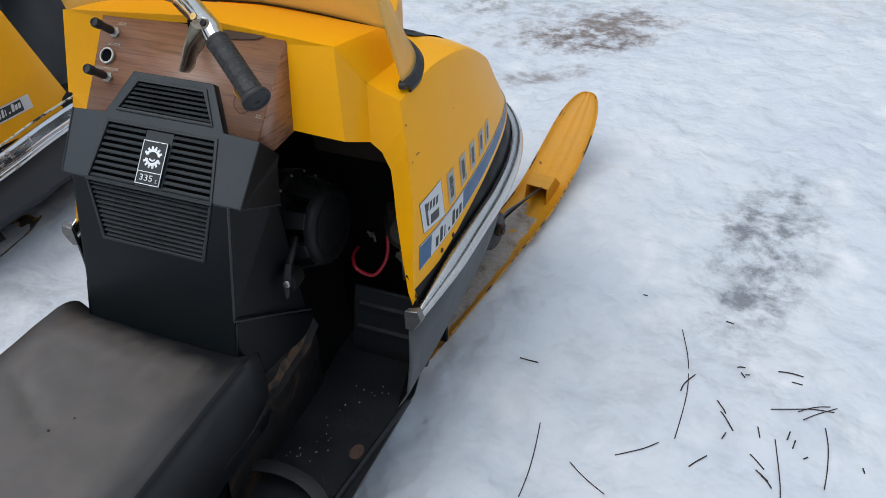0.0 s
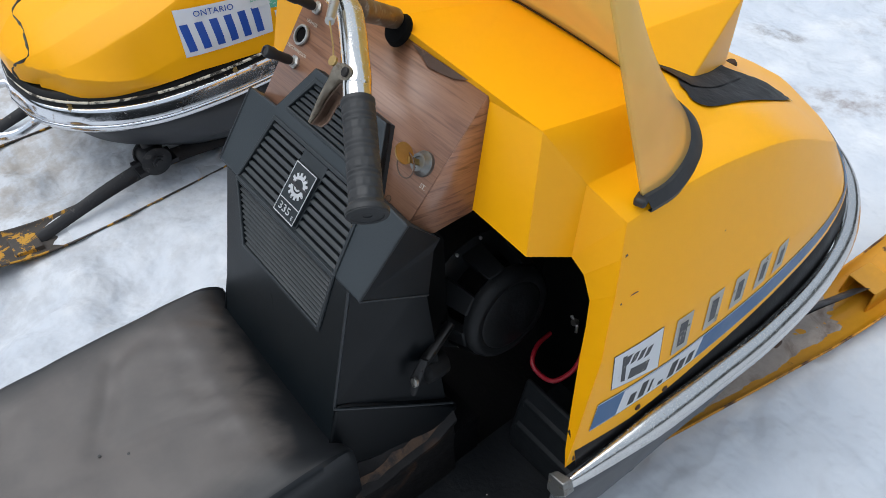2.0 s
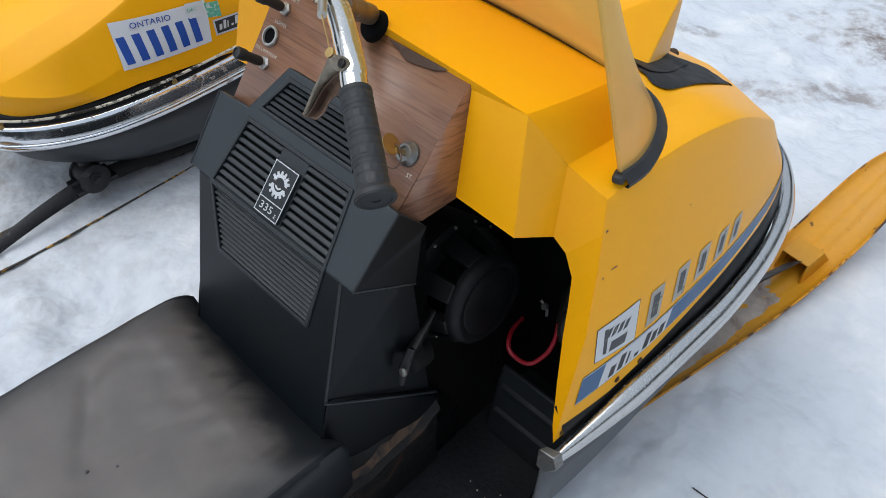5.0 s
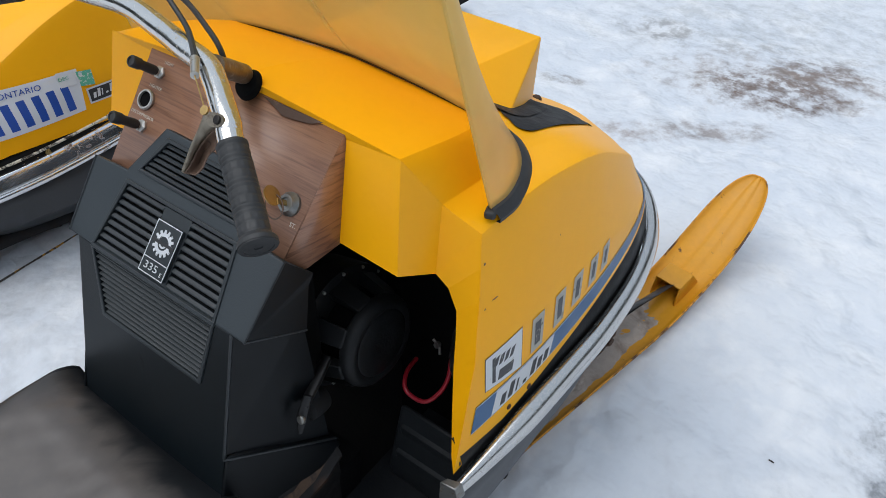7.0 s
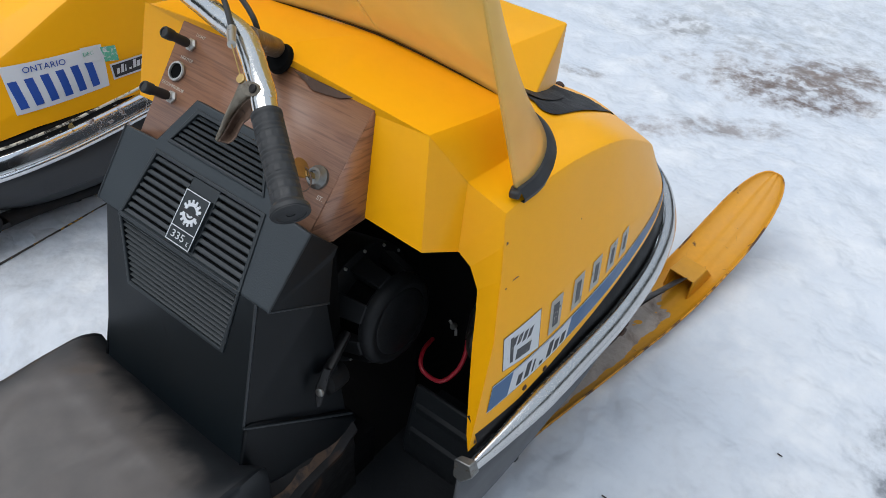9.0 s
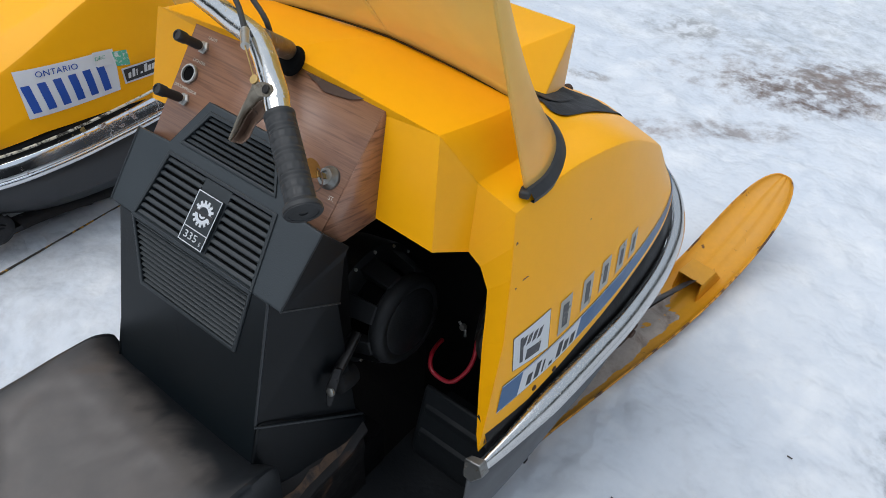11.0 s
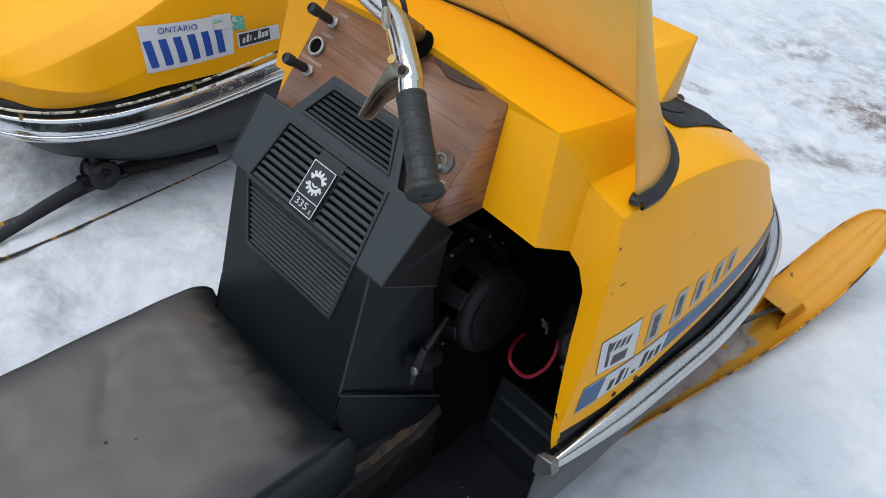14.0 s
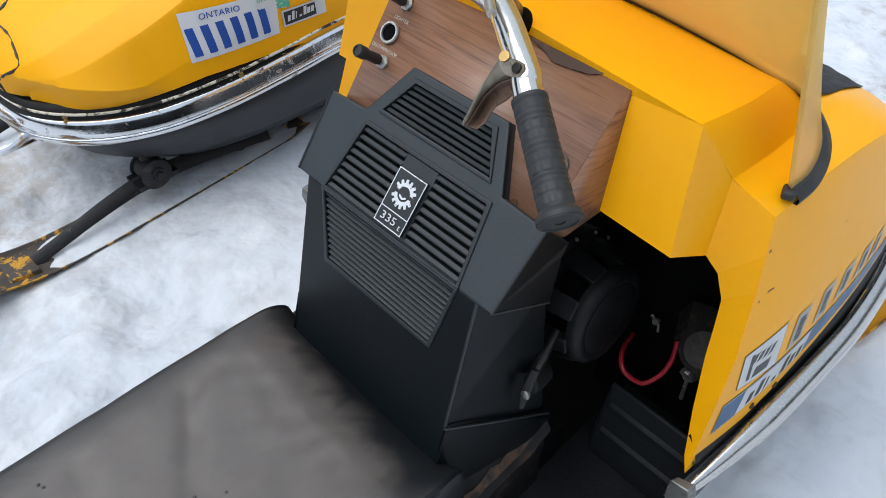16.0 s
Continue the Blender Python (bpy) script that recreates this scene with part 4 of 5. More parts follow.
console = new("console")
console.parent = sled
console["label"] = "black vinyl engine console with louvred grilles"
GR_UP = [(-.106, .002), (.106, .002), (.092, .087), (-.092, .087)]
GR_TOP = [(-.080, .111), (.080, .111), (.056, .153), (-.056, .153)]
GR_LO = [(-.087, -.090), (.087, -.090), (.106, -.002), (-.106, -.002)]
OUT_UP = [(-.156, 0), (.156, 0), (.162, .098), (.103, .101), (.069, .167), (-.069, .167), (-.103, .101), (-.162, .098)]


def add_holed(bm, outer, holes, m):
    """A flat plate with holes, cut as triangles."""
    loops = [outer] + holes
    edges = []
    for o in loops:
        vs = [bm.verts.new(m @ Vector((u, v, 0))) for u, v in o]
        edges += [bm.edges.new((vs[i - 1], vs[i])) for i in range(len(vs))]
    bmesh.ops.triangle_fill(bm, use_beauty=True, use_dissolve=False, edges=edges, normal=m.to_3x3() @ Vector((0, 0, 1)))


bm = bmesh.new()
add_holed(bm, OUT_UP, [GR_UP, GR_TOP], UP)
upper = part("upper_panel", bm, lit_shell_plastic, console, smooth=0)
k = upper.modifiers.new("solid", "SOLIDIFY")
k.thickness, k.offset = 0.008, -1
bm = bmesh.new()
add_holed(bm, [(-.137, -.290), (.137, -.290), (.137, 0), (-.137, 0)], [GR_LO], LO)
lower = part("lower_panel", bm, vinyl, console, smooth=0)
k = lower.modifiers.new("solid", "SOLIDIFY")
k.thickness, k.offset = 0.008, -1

# sides of the overhanging top and of the body below
for s in (1, -1):
    bm = bmesh.new()
    a, b = in_up(s * .162, .098), in_up(s * .156, 0)
    c, d = in_up(s * .103, .101), in_up(s * .069, .167)
    f = lambda *ps: bm.faces.new([bm.verts.new(p) for p in ps])
    n3 = (b - a).cross(Vector((s * .165, .056, .660)) - a)
    low = Vector((a.x - (n3.y * (.046 - a.y) + n3.z * (.596 - a.z)) / n3.x, .046, .596))
    f(b, (s * .137, -.036, .637), (s * .150, .044, .592), low)
    f(c, a, (s * .164, .066, .671), (s * .113, .048, .690))
    f(d, c, c - NU * .05, d - NU * .05)
    if s > 0:
        f(in_up(-.069, .167), in_up(.069, .167), in_up(.069, .167, -.03), in_up(-.069, .167, -.03))
    part("top_side", bm, lit_shell_plastic, console, smooth=0)
    # cheek in the darkest tone, its shade put into the colour
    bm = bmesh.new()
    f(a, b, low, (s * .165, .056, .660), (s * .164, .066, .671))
    part("top_cheek", bm, shaded_side_vinyl, console, smooth=0)
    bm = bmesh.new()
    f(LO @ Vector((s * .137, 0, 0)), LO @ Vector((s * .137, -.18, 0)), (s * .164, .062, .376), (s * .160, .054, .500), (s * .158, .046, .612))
    side = part("body_side", bm, shaded_side_vinyl, console, smooth=0)
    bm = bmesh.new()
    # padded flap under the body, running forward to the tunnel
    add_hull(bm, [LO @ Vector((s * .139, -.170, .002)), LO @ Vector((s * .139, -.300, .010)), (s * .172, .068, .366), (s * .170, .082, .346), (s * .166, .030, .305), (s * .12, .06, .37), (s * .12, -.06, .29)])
    bevelled(part("lower_flap", bm, shaded_side_vinyl, console), 0.006, 2)
    # sewn piping on the two long edges
    bm = bmesh.new()
    add_tube(bm, [a, b], 0.0016, 6)
    add_tube(bm, [b, low], 0.0014, 6)
    if s > 0:
        add_tube(bm, [LO @ Vector((s * .137, 0, 0)), LO @ Vector((s * .137, -.18, 0))], 0.0022, 6)
        add_tube(bm, smooth_path([LO @ Vector((s * .1395, -.180, .003)), (s * .158, -.010, .420), (s * .172, .068, .368)], 5), 0.0018, 6)
    part("piping", bm, piping_vinyl, console, "sewn vinyl piping")


def lerp2(a, b, t):
    return a[0] + (b[0] - a[0]) * t, a[1] + (b[1] - a[1]) * t


def louvres(outline, m, count, width, keep=None, inset=0.004, lean=0.002):
    """Slats across an opening, one object each, and a raised rim round it."""
    bl, br, tr, tl = outline
    for i in range(count):
        t = (i + .5) / count
        v = bl[1] + (tl[1] - bl[1]) * t
        l0, r0 = lerp2(bl, tl, t)[0] + inset * .2, lerp2(br, tr, t)[0] - inset * .2
        for lo, hi in (keep(v, l0, r0) if keep else ((l0, r0),)):
            bm = bmesh.new()
            add_hull(bm, [m @ Vector(p) for p in ((lo, v - width / 2, -.010), (hi, v - width / 2, -.010), (lo, v - width / 2, 0), (hi, v - width / 2, 0), (lo, v - width * .2, .0004), (hi, v - width * .2, .0004), (lo, v + width / 2, -lean), (hi, v + width / 2, -lean), (lo, v + width / 2, -.009), (hi, v + width / 2, -.009))])
            part("slat", bm, slat_black, console, smooth=0)
    c = Vector(((bl[0] + br[0]) / 2, (bl[1] + tl[1]) / 2))
    grow = lambda d: [(u + (d if u > c.x else -d), v + (d if v > c.y else -d)) for u, v in outline]
    bm = bmesh.new()
    add_frame(bm, grow(.005), grow(0.0), m @ Matrix.Translation((0, 0, .0022)), .006)
    bevelled(part("grille_rim", bm, slat_black, console, smooth=0), 0.0012, 2)


gap = lambda v, lo, hi: ((lo, -.024), (.024, hi))
louvres(GR_UP, UP, 9, .0052, gap)
louvres(GR_TOP, UP, 6, .0042)
louvres(GR_LO, LO, 12, .0046, lean=.0055)
bm = bmesh.new()
add_prism(bm, [(-.0235, .001), (.0235, .001), (.0235, .086), (-.0235, .086)], UP @ Matrix.Translation((0, 0, -.0005)), .008)
part("badge_backing", bm, slat_black, console, smooth=0)
# black sheets behind the slats, painted as the shade in the gaps
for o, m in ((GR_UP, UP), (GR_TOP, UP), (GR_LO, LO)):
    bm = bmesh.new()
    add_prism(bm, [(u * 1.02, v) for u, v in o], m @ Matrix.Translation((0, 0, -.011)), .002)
    part("grille_gap_shade", bm, recess_shade, console, smooth=0)
# black block that stands for the shade in the engine bay behind the louvres
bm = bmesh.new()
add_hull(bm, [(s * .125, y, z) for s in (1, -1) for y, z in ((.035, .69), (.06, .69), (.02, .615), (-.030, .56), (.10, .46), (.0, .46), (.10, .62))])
part("bay_shade_block", bm, recess_shade, console, smooth=0)

# badge with a cog emblem and the engine size
BM = UP @ Matrix.Translation((0, .039, .004))
bm = bmesh.new()
add_prism(bm, rounded([(-.021, -.032), (.021, -.032), (.021, .032), (-.021, .032)], .002), BM, .004)
badge = part("badge", bm, slat_black, console, "black and silver metal badge")
bm = bmesh.new()
add_frame(bm, [(-.021, -.032), (.021, -.032), (.021, .032), (-.021, .032)], [(-.0198, -.0308), (.0198, -.0308), (.0198, .0308), (-.0198, .0308)], BM @ Matrix.Translation((0, 0, .0007)), .0005)
add_prism(bm, [(-.0200, -.0140), (.0200, -.0140), (.0200, -.0128), (-.0200, -.0128)], BM @ Matrix.Translation((0, 0, .0007)), .0005)
teeth = []
for i in range(14):
    for a, r in ((-.30, .0124), (-.22, .0162), (.22, .0162), (.30, .0124)):
        t = (i + a) / 14 * 2 * math.pi
        teeth.append((r * math.cos(t), r * math.sin(t)))
inner = [(.0082 * math.cos(i / len(teeth) * 2 * math.pi), .0082 * math.sin(i / len(teeth) * 2 * math.pi)) for i in range(len(teeth))]
CM = BM @ Matrix.Translation((0, .0085, .0007))
add_frame(bm, teeth, inner, CM, .0005)
arc = [(r * math.cos(t), r * math.sin(t)) for r, ts in ((.0060, range(0, 13)), (.0036, range(12, -1, -1))) for t in (math.pi * (1 + i / 12) for i in ts)]
add_prism(bm, arc, CM, .0005)
part("badge_emblem", bm, badge_silver, badge, smooth=0)
bm = bmesh.new()
add_prism(bm, [(-.0185, -.0019), (.0185, -.0019), (.0185, .0019), (-.0185, .0019)], CM @ Matrix.Translation((0, 0, .0006)), .0004)
part("badge_band", bm, ink, badge, smooth=0)
part("badge_number", text_bm("335", .0140, BM @ Matrix.Translation((-.003, -.0224, .0010)) @ Matrix.Diagonal((1.15, .9, 1, 1))), badge_silver, badge, smooth=0)
part("badge_letter", text_bm("E", .007, BM @ Matrix.Translation((.0150, -.0252, .0010))), badge_silver, badge, smooth=0)


# dash fittings
def on_dash(x, z):
    """The point of the dash's sloping face at x and height z, and its pose facing out."""
    y = .025 + (z - .686) * (.1135 / .132)
    n = Vector((1, 0, 0)).cross(Vector((0, .1135, .132)))
    return axes((x, y, z), (1, 0, 0), n)


for x, z, w in ((-.129, .797, "LIGHT"), (-.124, .745, "DECOMPRESSOR")):
    m = on_dash(x, z)
    knob = new("pull_knob")
    knob.parent = sled
    knob["label"] = "black pull knob"
    bm = bmesh.new()
    add_lathe(bm, [(.0042, 0), (.0042, .012)], m, 12)
    add_lathe(bm, [(.0085, -.001), (.0085, .003), (.006, .005)], m, 6)
    part("knob_collar", bm, zinc, knob)
    bm = bmesh.new()
    add_lathe(bm, [(.0052, .008), (.0062, .012), (.0058, .030), (.0072, .034), (.0074, .044), (.0062, .046), (.0046, .0462), (.0042, .0448)], m, 18)
    part("knob_grip", bm, rubber, knob)
part("dash_word", text_bm("LIGHT", .0058, on_dash(-.1205, .8075) @ Matrix.Translation((0, 0, .0004)), .0002), dash_text, dash, smooth=0)
part("dash_word", text_bm("LIGHTER", .0058, on_dash(-.127, .783) @ Matrix.Translation((0, 0, .0004)), .0002), dash_text, dash, smooth=0)
part("dash_word", text_bm("DECOMPRESSOR", .0056, on_dash(-.1305, .7545) @ Matrix.Translation((0, 0, .0004)), .0002), dash_text, dash, smooth=0)
part("dash_word", text_bm("ST.", .0070, on_dash(.143, .730) @ Matrix.Translation((0, 0, .0004)), .0002), dash_text, dash, smooth=0)
m = on_dash(-.133, .769)
bm = bmesh.new()
add_lathe(bm, [(.0125, -.001), (.0130, .003), (.0120, .0045), (.0100, .0045), (.0092, .001), (.0090, -.003)], m, 28)
lighter = part("lighter_socket", bm, zinc, sled, "empty chrome cigarette lighter socket")
bm = bmesh.new()
add_lathe(bm, [(.0094, -.001), (.0094, .0022), (.0080, .0012)], m, 24)
part("socket_hole", bm, recess_shade, lighter)

# ignition switch with key and ring
m = on_dash(.130, .745)
bm = bmesh.new()
add_lathe(bm, [(.0135, -.001), (.0135, .004), (.011, .007), (.0095, .011), (.0065, .011), (.0060, .009)], m, 24)
ignition = part("ignition_switch", bm, cap_zinc, sled, "worn zinc ignition switch with key")
bm = bmesh.new()
add_box(bm, m @ pose(0, 0, .015, 0, 0, 40), (.0018, .006, .018))
add_lathe(bm, [(.0115, -.0008), (.0115, .0008)], m @ pose(-.006, .003, .028, 0, 80, 40), 18)
part("key", bm, brass, ignition, "brass ignition key")
bm = bmesh.new()
add_tube(bm, [m @ Vector((-.006 + .013 * math.cos(t), -.008 + .013 * math.sin(t), .018 + .004 * math.sin(t))) for t in (2 * math.pi * i / 24 for i in range(25))], .0008, 6)
part("key_ring", bm, inside_rust, ignition)
# scratched hole beside the switch
m = on_dash(.110, .705)
bm = bmesh.new()
add_lathe(bm, [(.004, -.0005), (.004, .0008)], m, 10)
part("dash_screw", bm, rusty, dash)

# handlebar
bar = new("handlebar")
bar.parent = sled
bar["label"] = "chrome handlebar with black rubber grips"
G1, G0 = Vector((.231, -.054, .830)), Vector((.1545, -.0055, .8725))
PTS = [G1, G0, (.142, .004, .882), (.119, .018, .890), (.096, .032, .8965), (.068, .046, .901), (.022, .056, .902), (-.023, .067, .902), (-.09, .078, .905), (-.16, .077, .902), (-.21, .072, .897), (-.27, .055, .885), (-.36, .018, .860)]
bm = bmesh.new()
add_tube(bm, smooth_path(PTS, 8), .0122, 18)
part("bar_tube", bm, worn_chrome, bar, "spotted chrome tube")


def add_grip(a, b):
    """Rubber grip with rows of raised blocks between smooth bands, from its open end a to its flanged end b."""
    a, b = Vector(a), Vector(b)
    d = (b - a).normalized()
    m = axes(a, d.orthogonal(), d)
    long = (b - a).length
    bm = bmesh.new()
    rings, n, segs = [], 88, 48
    for i in range(n + 1):
        t = i / n
        r0 = .0136
        if t < .04:
            r0 = .0146
        if t > .91:
            r0 = .0140 + .0040 * min(1, (t - .91) / .05)
        ring = []
        for k in range(segs):
            r = r0
            if .06 < t < .90:
                u = (t - .06) / .84 * 10
                band, f = int(u), u % 1
                groove = f < .12 or f > .88
                cell = (k / segs * (12 if band % 2 else 8)) % 1
                r += 0 if groove or (band % 3 != 1 and cell < .10) else .0007
                r -= .0009 if band % 3 == 1 and .35 < f < .65 else 0
            w = 2 * math.pi * k / segs
            ring.append(bm.verts.new(m @ Vector((r * math.cos(w), r * math.sin(w), t * long))))
        rings.append(ring)
    for p, q in zip(rings, rings[1:]):
        for k in range(segs):
            bm.faces.new((p[k], p[(k + 1) % segs], q[(k + 1) % segs], q[k]))
    bm.faces.new(rings[0][::-1])
    bm.faces.new(rings[-1])
    g = part("grip", bm, rubber, bar, "black rubber grip with moulded blocks", 50)
    bm = bmesh.new()
    add_lathe(bm, [(.0180, -.002), (.0172, .0012), (.0138, .0016), (.0133, .0006), (.006, .0008), (.004, .0010), (.0036, -.002)], axes(b, d.orthogonal(), d), 28)
    part("grip_end", bm, rubber, g)
    return g


d = (G1 - G0).normalized()
add_grip(G0 + d * .002, G1 + d * .004)
add_grip((-.275, .053, .884), (-.365, .016, .859))

# stamped brake lever hinged on the bar: a bright side wall, a brown channel and a riveted ear
WALL = [[Vector(p) for p in q] for q in (
    ((.1190, -.0030, .8890), (.1410, -.0070, .8840), (.1370, -.0020, .8760), (.1480, -.0100, .8800)),
    ((.1150, -.0060, .8790), (.1270, -.0040, .8740), (.1280, -.0010, .8660), (.1410, -.0080, .8700)),
    ((.1120, -.0110, .8680), (.1160, -.0040, .8630), (.1170, .0000, .8550), (.1330, -.0070, .8590)),
    ((.1120, -.0190, .8580), (.1110, -.0110, .8530), (.1100, -.0040, .8450), (.1240, -.0100, .8490)),
    ((.1110, -.0260, .8470), (.1100, -.0210, .8420), (.1090, -.0140, .8340), (.1220, -.0180, .8380)),
    ((.1090, -.0320, .8370), (.1100, -.0310, .8350), (.1130, -.0260, .8320), (.1190, -.0250, .8330)))]
lines = [smooth_path([q[k] for q in WALL], 5) for k in range(4)]
count = min(len(x) for x in lines)
bm = bmesh.new()
add_loft(bm, [[lines[0][i].lerp(lines[1][i], k / 3) for k in range(4)] for i in range(count)])
lever = part("brake_lever", bm, lever_steel, bar, "worn stamped steel brake lever", 60)
k = lever.modifiers.new("solid", "SOLIDIFY")
k.thickness = 0.0014
bm = bmesh.new()
add_loft(bm, [smooth_path([lines[1][i], lines[2][i], lines[3][i]], 4) for i in range(count)])
channel = part("lever_channel", bm, inside_rust, lever, "rust-brown inside of the lever", 60)
k = channel.modifiers.new("solid", "SOLIDIFY")
k.thickness = 0.0012
bm = bmesh.new()
LE = axes((.1405, -.0050, .8915), (-.98, .09, -.13), (.66, -.57, .5))
add_prism(bm, rounded([(-.0062, -.0055), (.006, -.0058), (.021, -.002), (.019, .004), (.008, .0085), (-.0062, .0055)], .005), LE, .0018)
part("lever_ear", bm, lever_steel, lever, "bent steel ear of the lever")
bm = bmesh.new()
add_lathe(bm, [(.0042, 0), (.0042, .0021), (.0034, .0027), (.001, .0028)], LE, 14)
part("lever_rivet", bm, carb_metal, lever, "dark rivet")
bm = bmesh.new()
add_tube(bm, smooth_path([(-.045, .085, .945), (-.010, .078, .925), (.018, .068, .915), (.052, .046, .915), (.076, .029, .915)], 8), .0030, 8)
add_tube(bm, smooth_path([(.037, .091, .880), (.032, .091, .893), (.010, .098, .902), (-.04, .112, .915), (-.10, .120, .92)], 8), .0030, 8)
part("cable_sleeve", bm, rubber, bar)
bm = bmesh.new()
add_tube(bm, [(.074, .0305, .915), (.098, .010, .9145)], [.0046, .0042], 12)
part("cable_ferrule", bm, zinc, bar)
bm = bmesh.new()
add_tube(bm, [(.098, .010, .9145), (.116, .000, .902), (.130, -.009, .9005)], .0008, 6)
add_lathe(bm, [(.0045, 0), (.0045, .002)], axes((.132, -.010, .9000), (1, 0, 0), (.5, -.6, .6)), 12)
part("cable_wire", bm, brass, bar)
# steering column in its hole
bm = bmesh.new()
add_tube(bm, [(.050, .068, .886), (.031, .099, .863), (.0140, .1310, .8390), (.0135, .1322, .8375)], [.0112, .0112, .0112, .0100], 20)
post = part("steering_column", bm, stained_steel, sled, "stained steel steering column")
bm = bmesh.new()
add_tube(bm, [(.0135, .131, .8395), (.015, .150, .806)], .0060, 12)
part("column_shaft", bm, rusty, post)
HOLE = axes((.0190, .1290, .8300), (1, 0, 0), (.28, -.70, .66))
# black disc laid on the hood for the dark of the hole
bm = bmesh.new()
add_lathe(bm, [(.016, -.006), (.0140, 0), (.0135, .0008)], HOLE @ Matrix.Diagonal((1.08, 1.15, 1, 1)), 28)
part("column_hole", bm, recess_shade, sled)

# seat
bm = bmesh.new()
rows = []
sections = [(-.084, .434, .173), (-.092, .437, .175), (-.104, .4385, .177), (-.12, .440, .179), (-.145, .440, .180), (-.175, .440, .181), (-.21, .440, .181), (-.25, .440, .182), (-.28, .440, .182), (-.30, .440, .182), (-.32, .440, .182), (-.34, .440, .182), (-.38, .441, .183), (-.5, .442, .184), (-.8, .448, .184), (-1.05, .455, .182), (-1.10, .44, .176)]
for y, z, hw in sections:
    prof = [(hw * .84 * i / 16, .001 * math.sin(3.1 * i / 16) - .002 * (i / 16) ** 4) for i in range(17)] + [(hw * .91, -.0026), (hw * .95, -.0044), (hw * .98, -.0090), (hw * .995, -.019), (hw, -.036), (hw * .99, -.10), (hw * .97, -.165), (hw * .88, -.17)]
    full = [(-x, h) for x, h in prof[::-1]][:-1] + prof
    rows.append([Vector((x, y, z + h)) for x, h in full])
DENTS = ((-.135, -.220, -.117, -.262, 0.0014, 0.0135), (-.117, -.262, -.068, -.289, 0.0021, 0.0135), (-.068, -.289, -.014, -.323, 0.0021, 0.0150), (-.110, -.225, -.095, -.262, -0.0011, 0.0135),
         (-.132, -.392, -.105, -.404, 0.0016, 0.0135), (-.105, -.404, -.015, -.414, 0.0016, 0.0150), (-.120, -.130, -.128, -.178, 0.0011, 0.0105), (-.075, -.125, -.095, -.185, 0.0014, 0.0105),
         (-.040, -.128, -.055, -.190, 0.0012, 0.0105), (-.018, -.128, -.030, -.200, 0.0016, 0.0105), (.012, -.130, .002, -.195, 0.0016, 0.0105), (.040, -.128, .028, -.205, 0.0014, 0.0120), (.085, -.128, .070, -.195, 0.0012, 0.0120), (.120, -.125, .110, -.17, 0.0010, 0.0120))
cols = [smooth_path([r[k] for r in rows], 8) for k in range(len(rows[0]))]
grid = [[c[r] for c in cols] for r in range(len(cols[0]))]
for row in grid:
    for p in row:
        fold = noise.noise(Vector((p.x * 7, p.y * 5, 2.2))) * .0035 + noise.noise(Vector((p.x * 19, p.y * 15, 4.7))) * .0011
        # the front rolls down between the two raised corners
        roll = max(0, (p.y + .178 - .25 * p.x * p.x) / .094)
        fan = max(0, 1 - abs(p.y + .165) / .085)
        crease = (noise.noise(Vector((p.x * 26 - p.y * 16, p.y * 4, 6.1))) * .0042 + noise.noise(Vector((p.x * 55 - p.y * 30, p.y * 6, 1.1))) * .0016) * fan
        # long dents in the padding, and puckers that fan out from the front
        for x0, y0, x1, y1, deep, wide in DENTS:
            dx, dy = x1 - x0, y1 - y0
            q = max(0, min(1, ((p.x - x0) * dx + (p.y - y0) * dy) / (dx * dx + dy * dy)))
            far = math.hypot(p.x - x0 - dx * q, p.y - y0 - dy * q) / wide
            if far < 3:
                p.z -= 1.9 * deep * math.exp(-far * far) * (.35 + .65 * math.sin(math.pi * (.15 + .7 * q)))
        p.z += fold + (crease - .050 * roll ** 1.7) * (1 - .90 * min(1, abs(p.x) / .174) ** 9)
vs = add_loft(bm, grid)
bm.faces.new(vs[0])
bm.faces.new(vs[-1][::-1])
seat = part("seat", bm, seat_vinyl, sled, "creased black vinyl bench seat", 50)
# side faces take the darker copy in place of shade
seat.data.materials.append(shaded_seat_vinyl)
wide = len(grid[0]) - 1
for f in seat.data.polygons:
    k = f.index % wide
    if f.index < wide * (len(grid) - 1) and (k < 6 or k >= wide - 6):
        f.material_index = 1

for x, y in ((.002, -.325), (.021, -.297), (-.129, -.44), (-.122, -.437)):
    bm = bmesh.new()
    add_lathe(bm, [(.0022, -.001), (.0020, .0002), (.001, .0004)], pose(x, y, .4412), 7)
    part("seat_mark", bm, ink, seat)

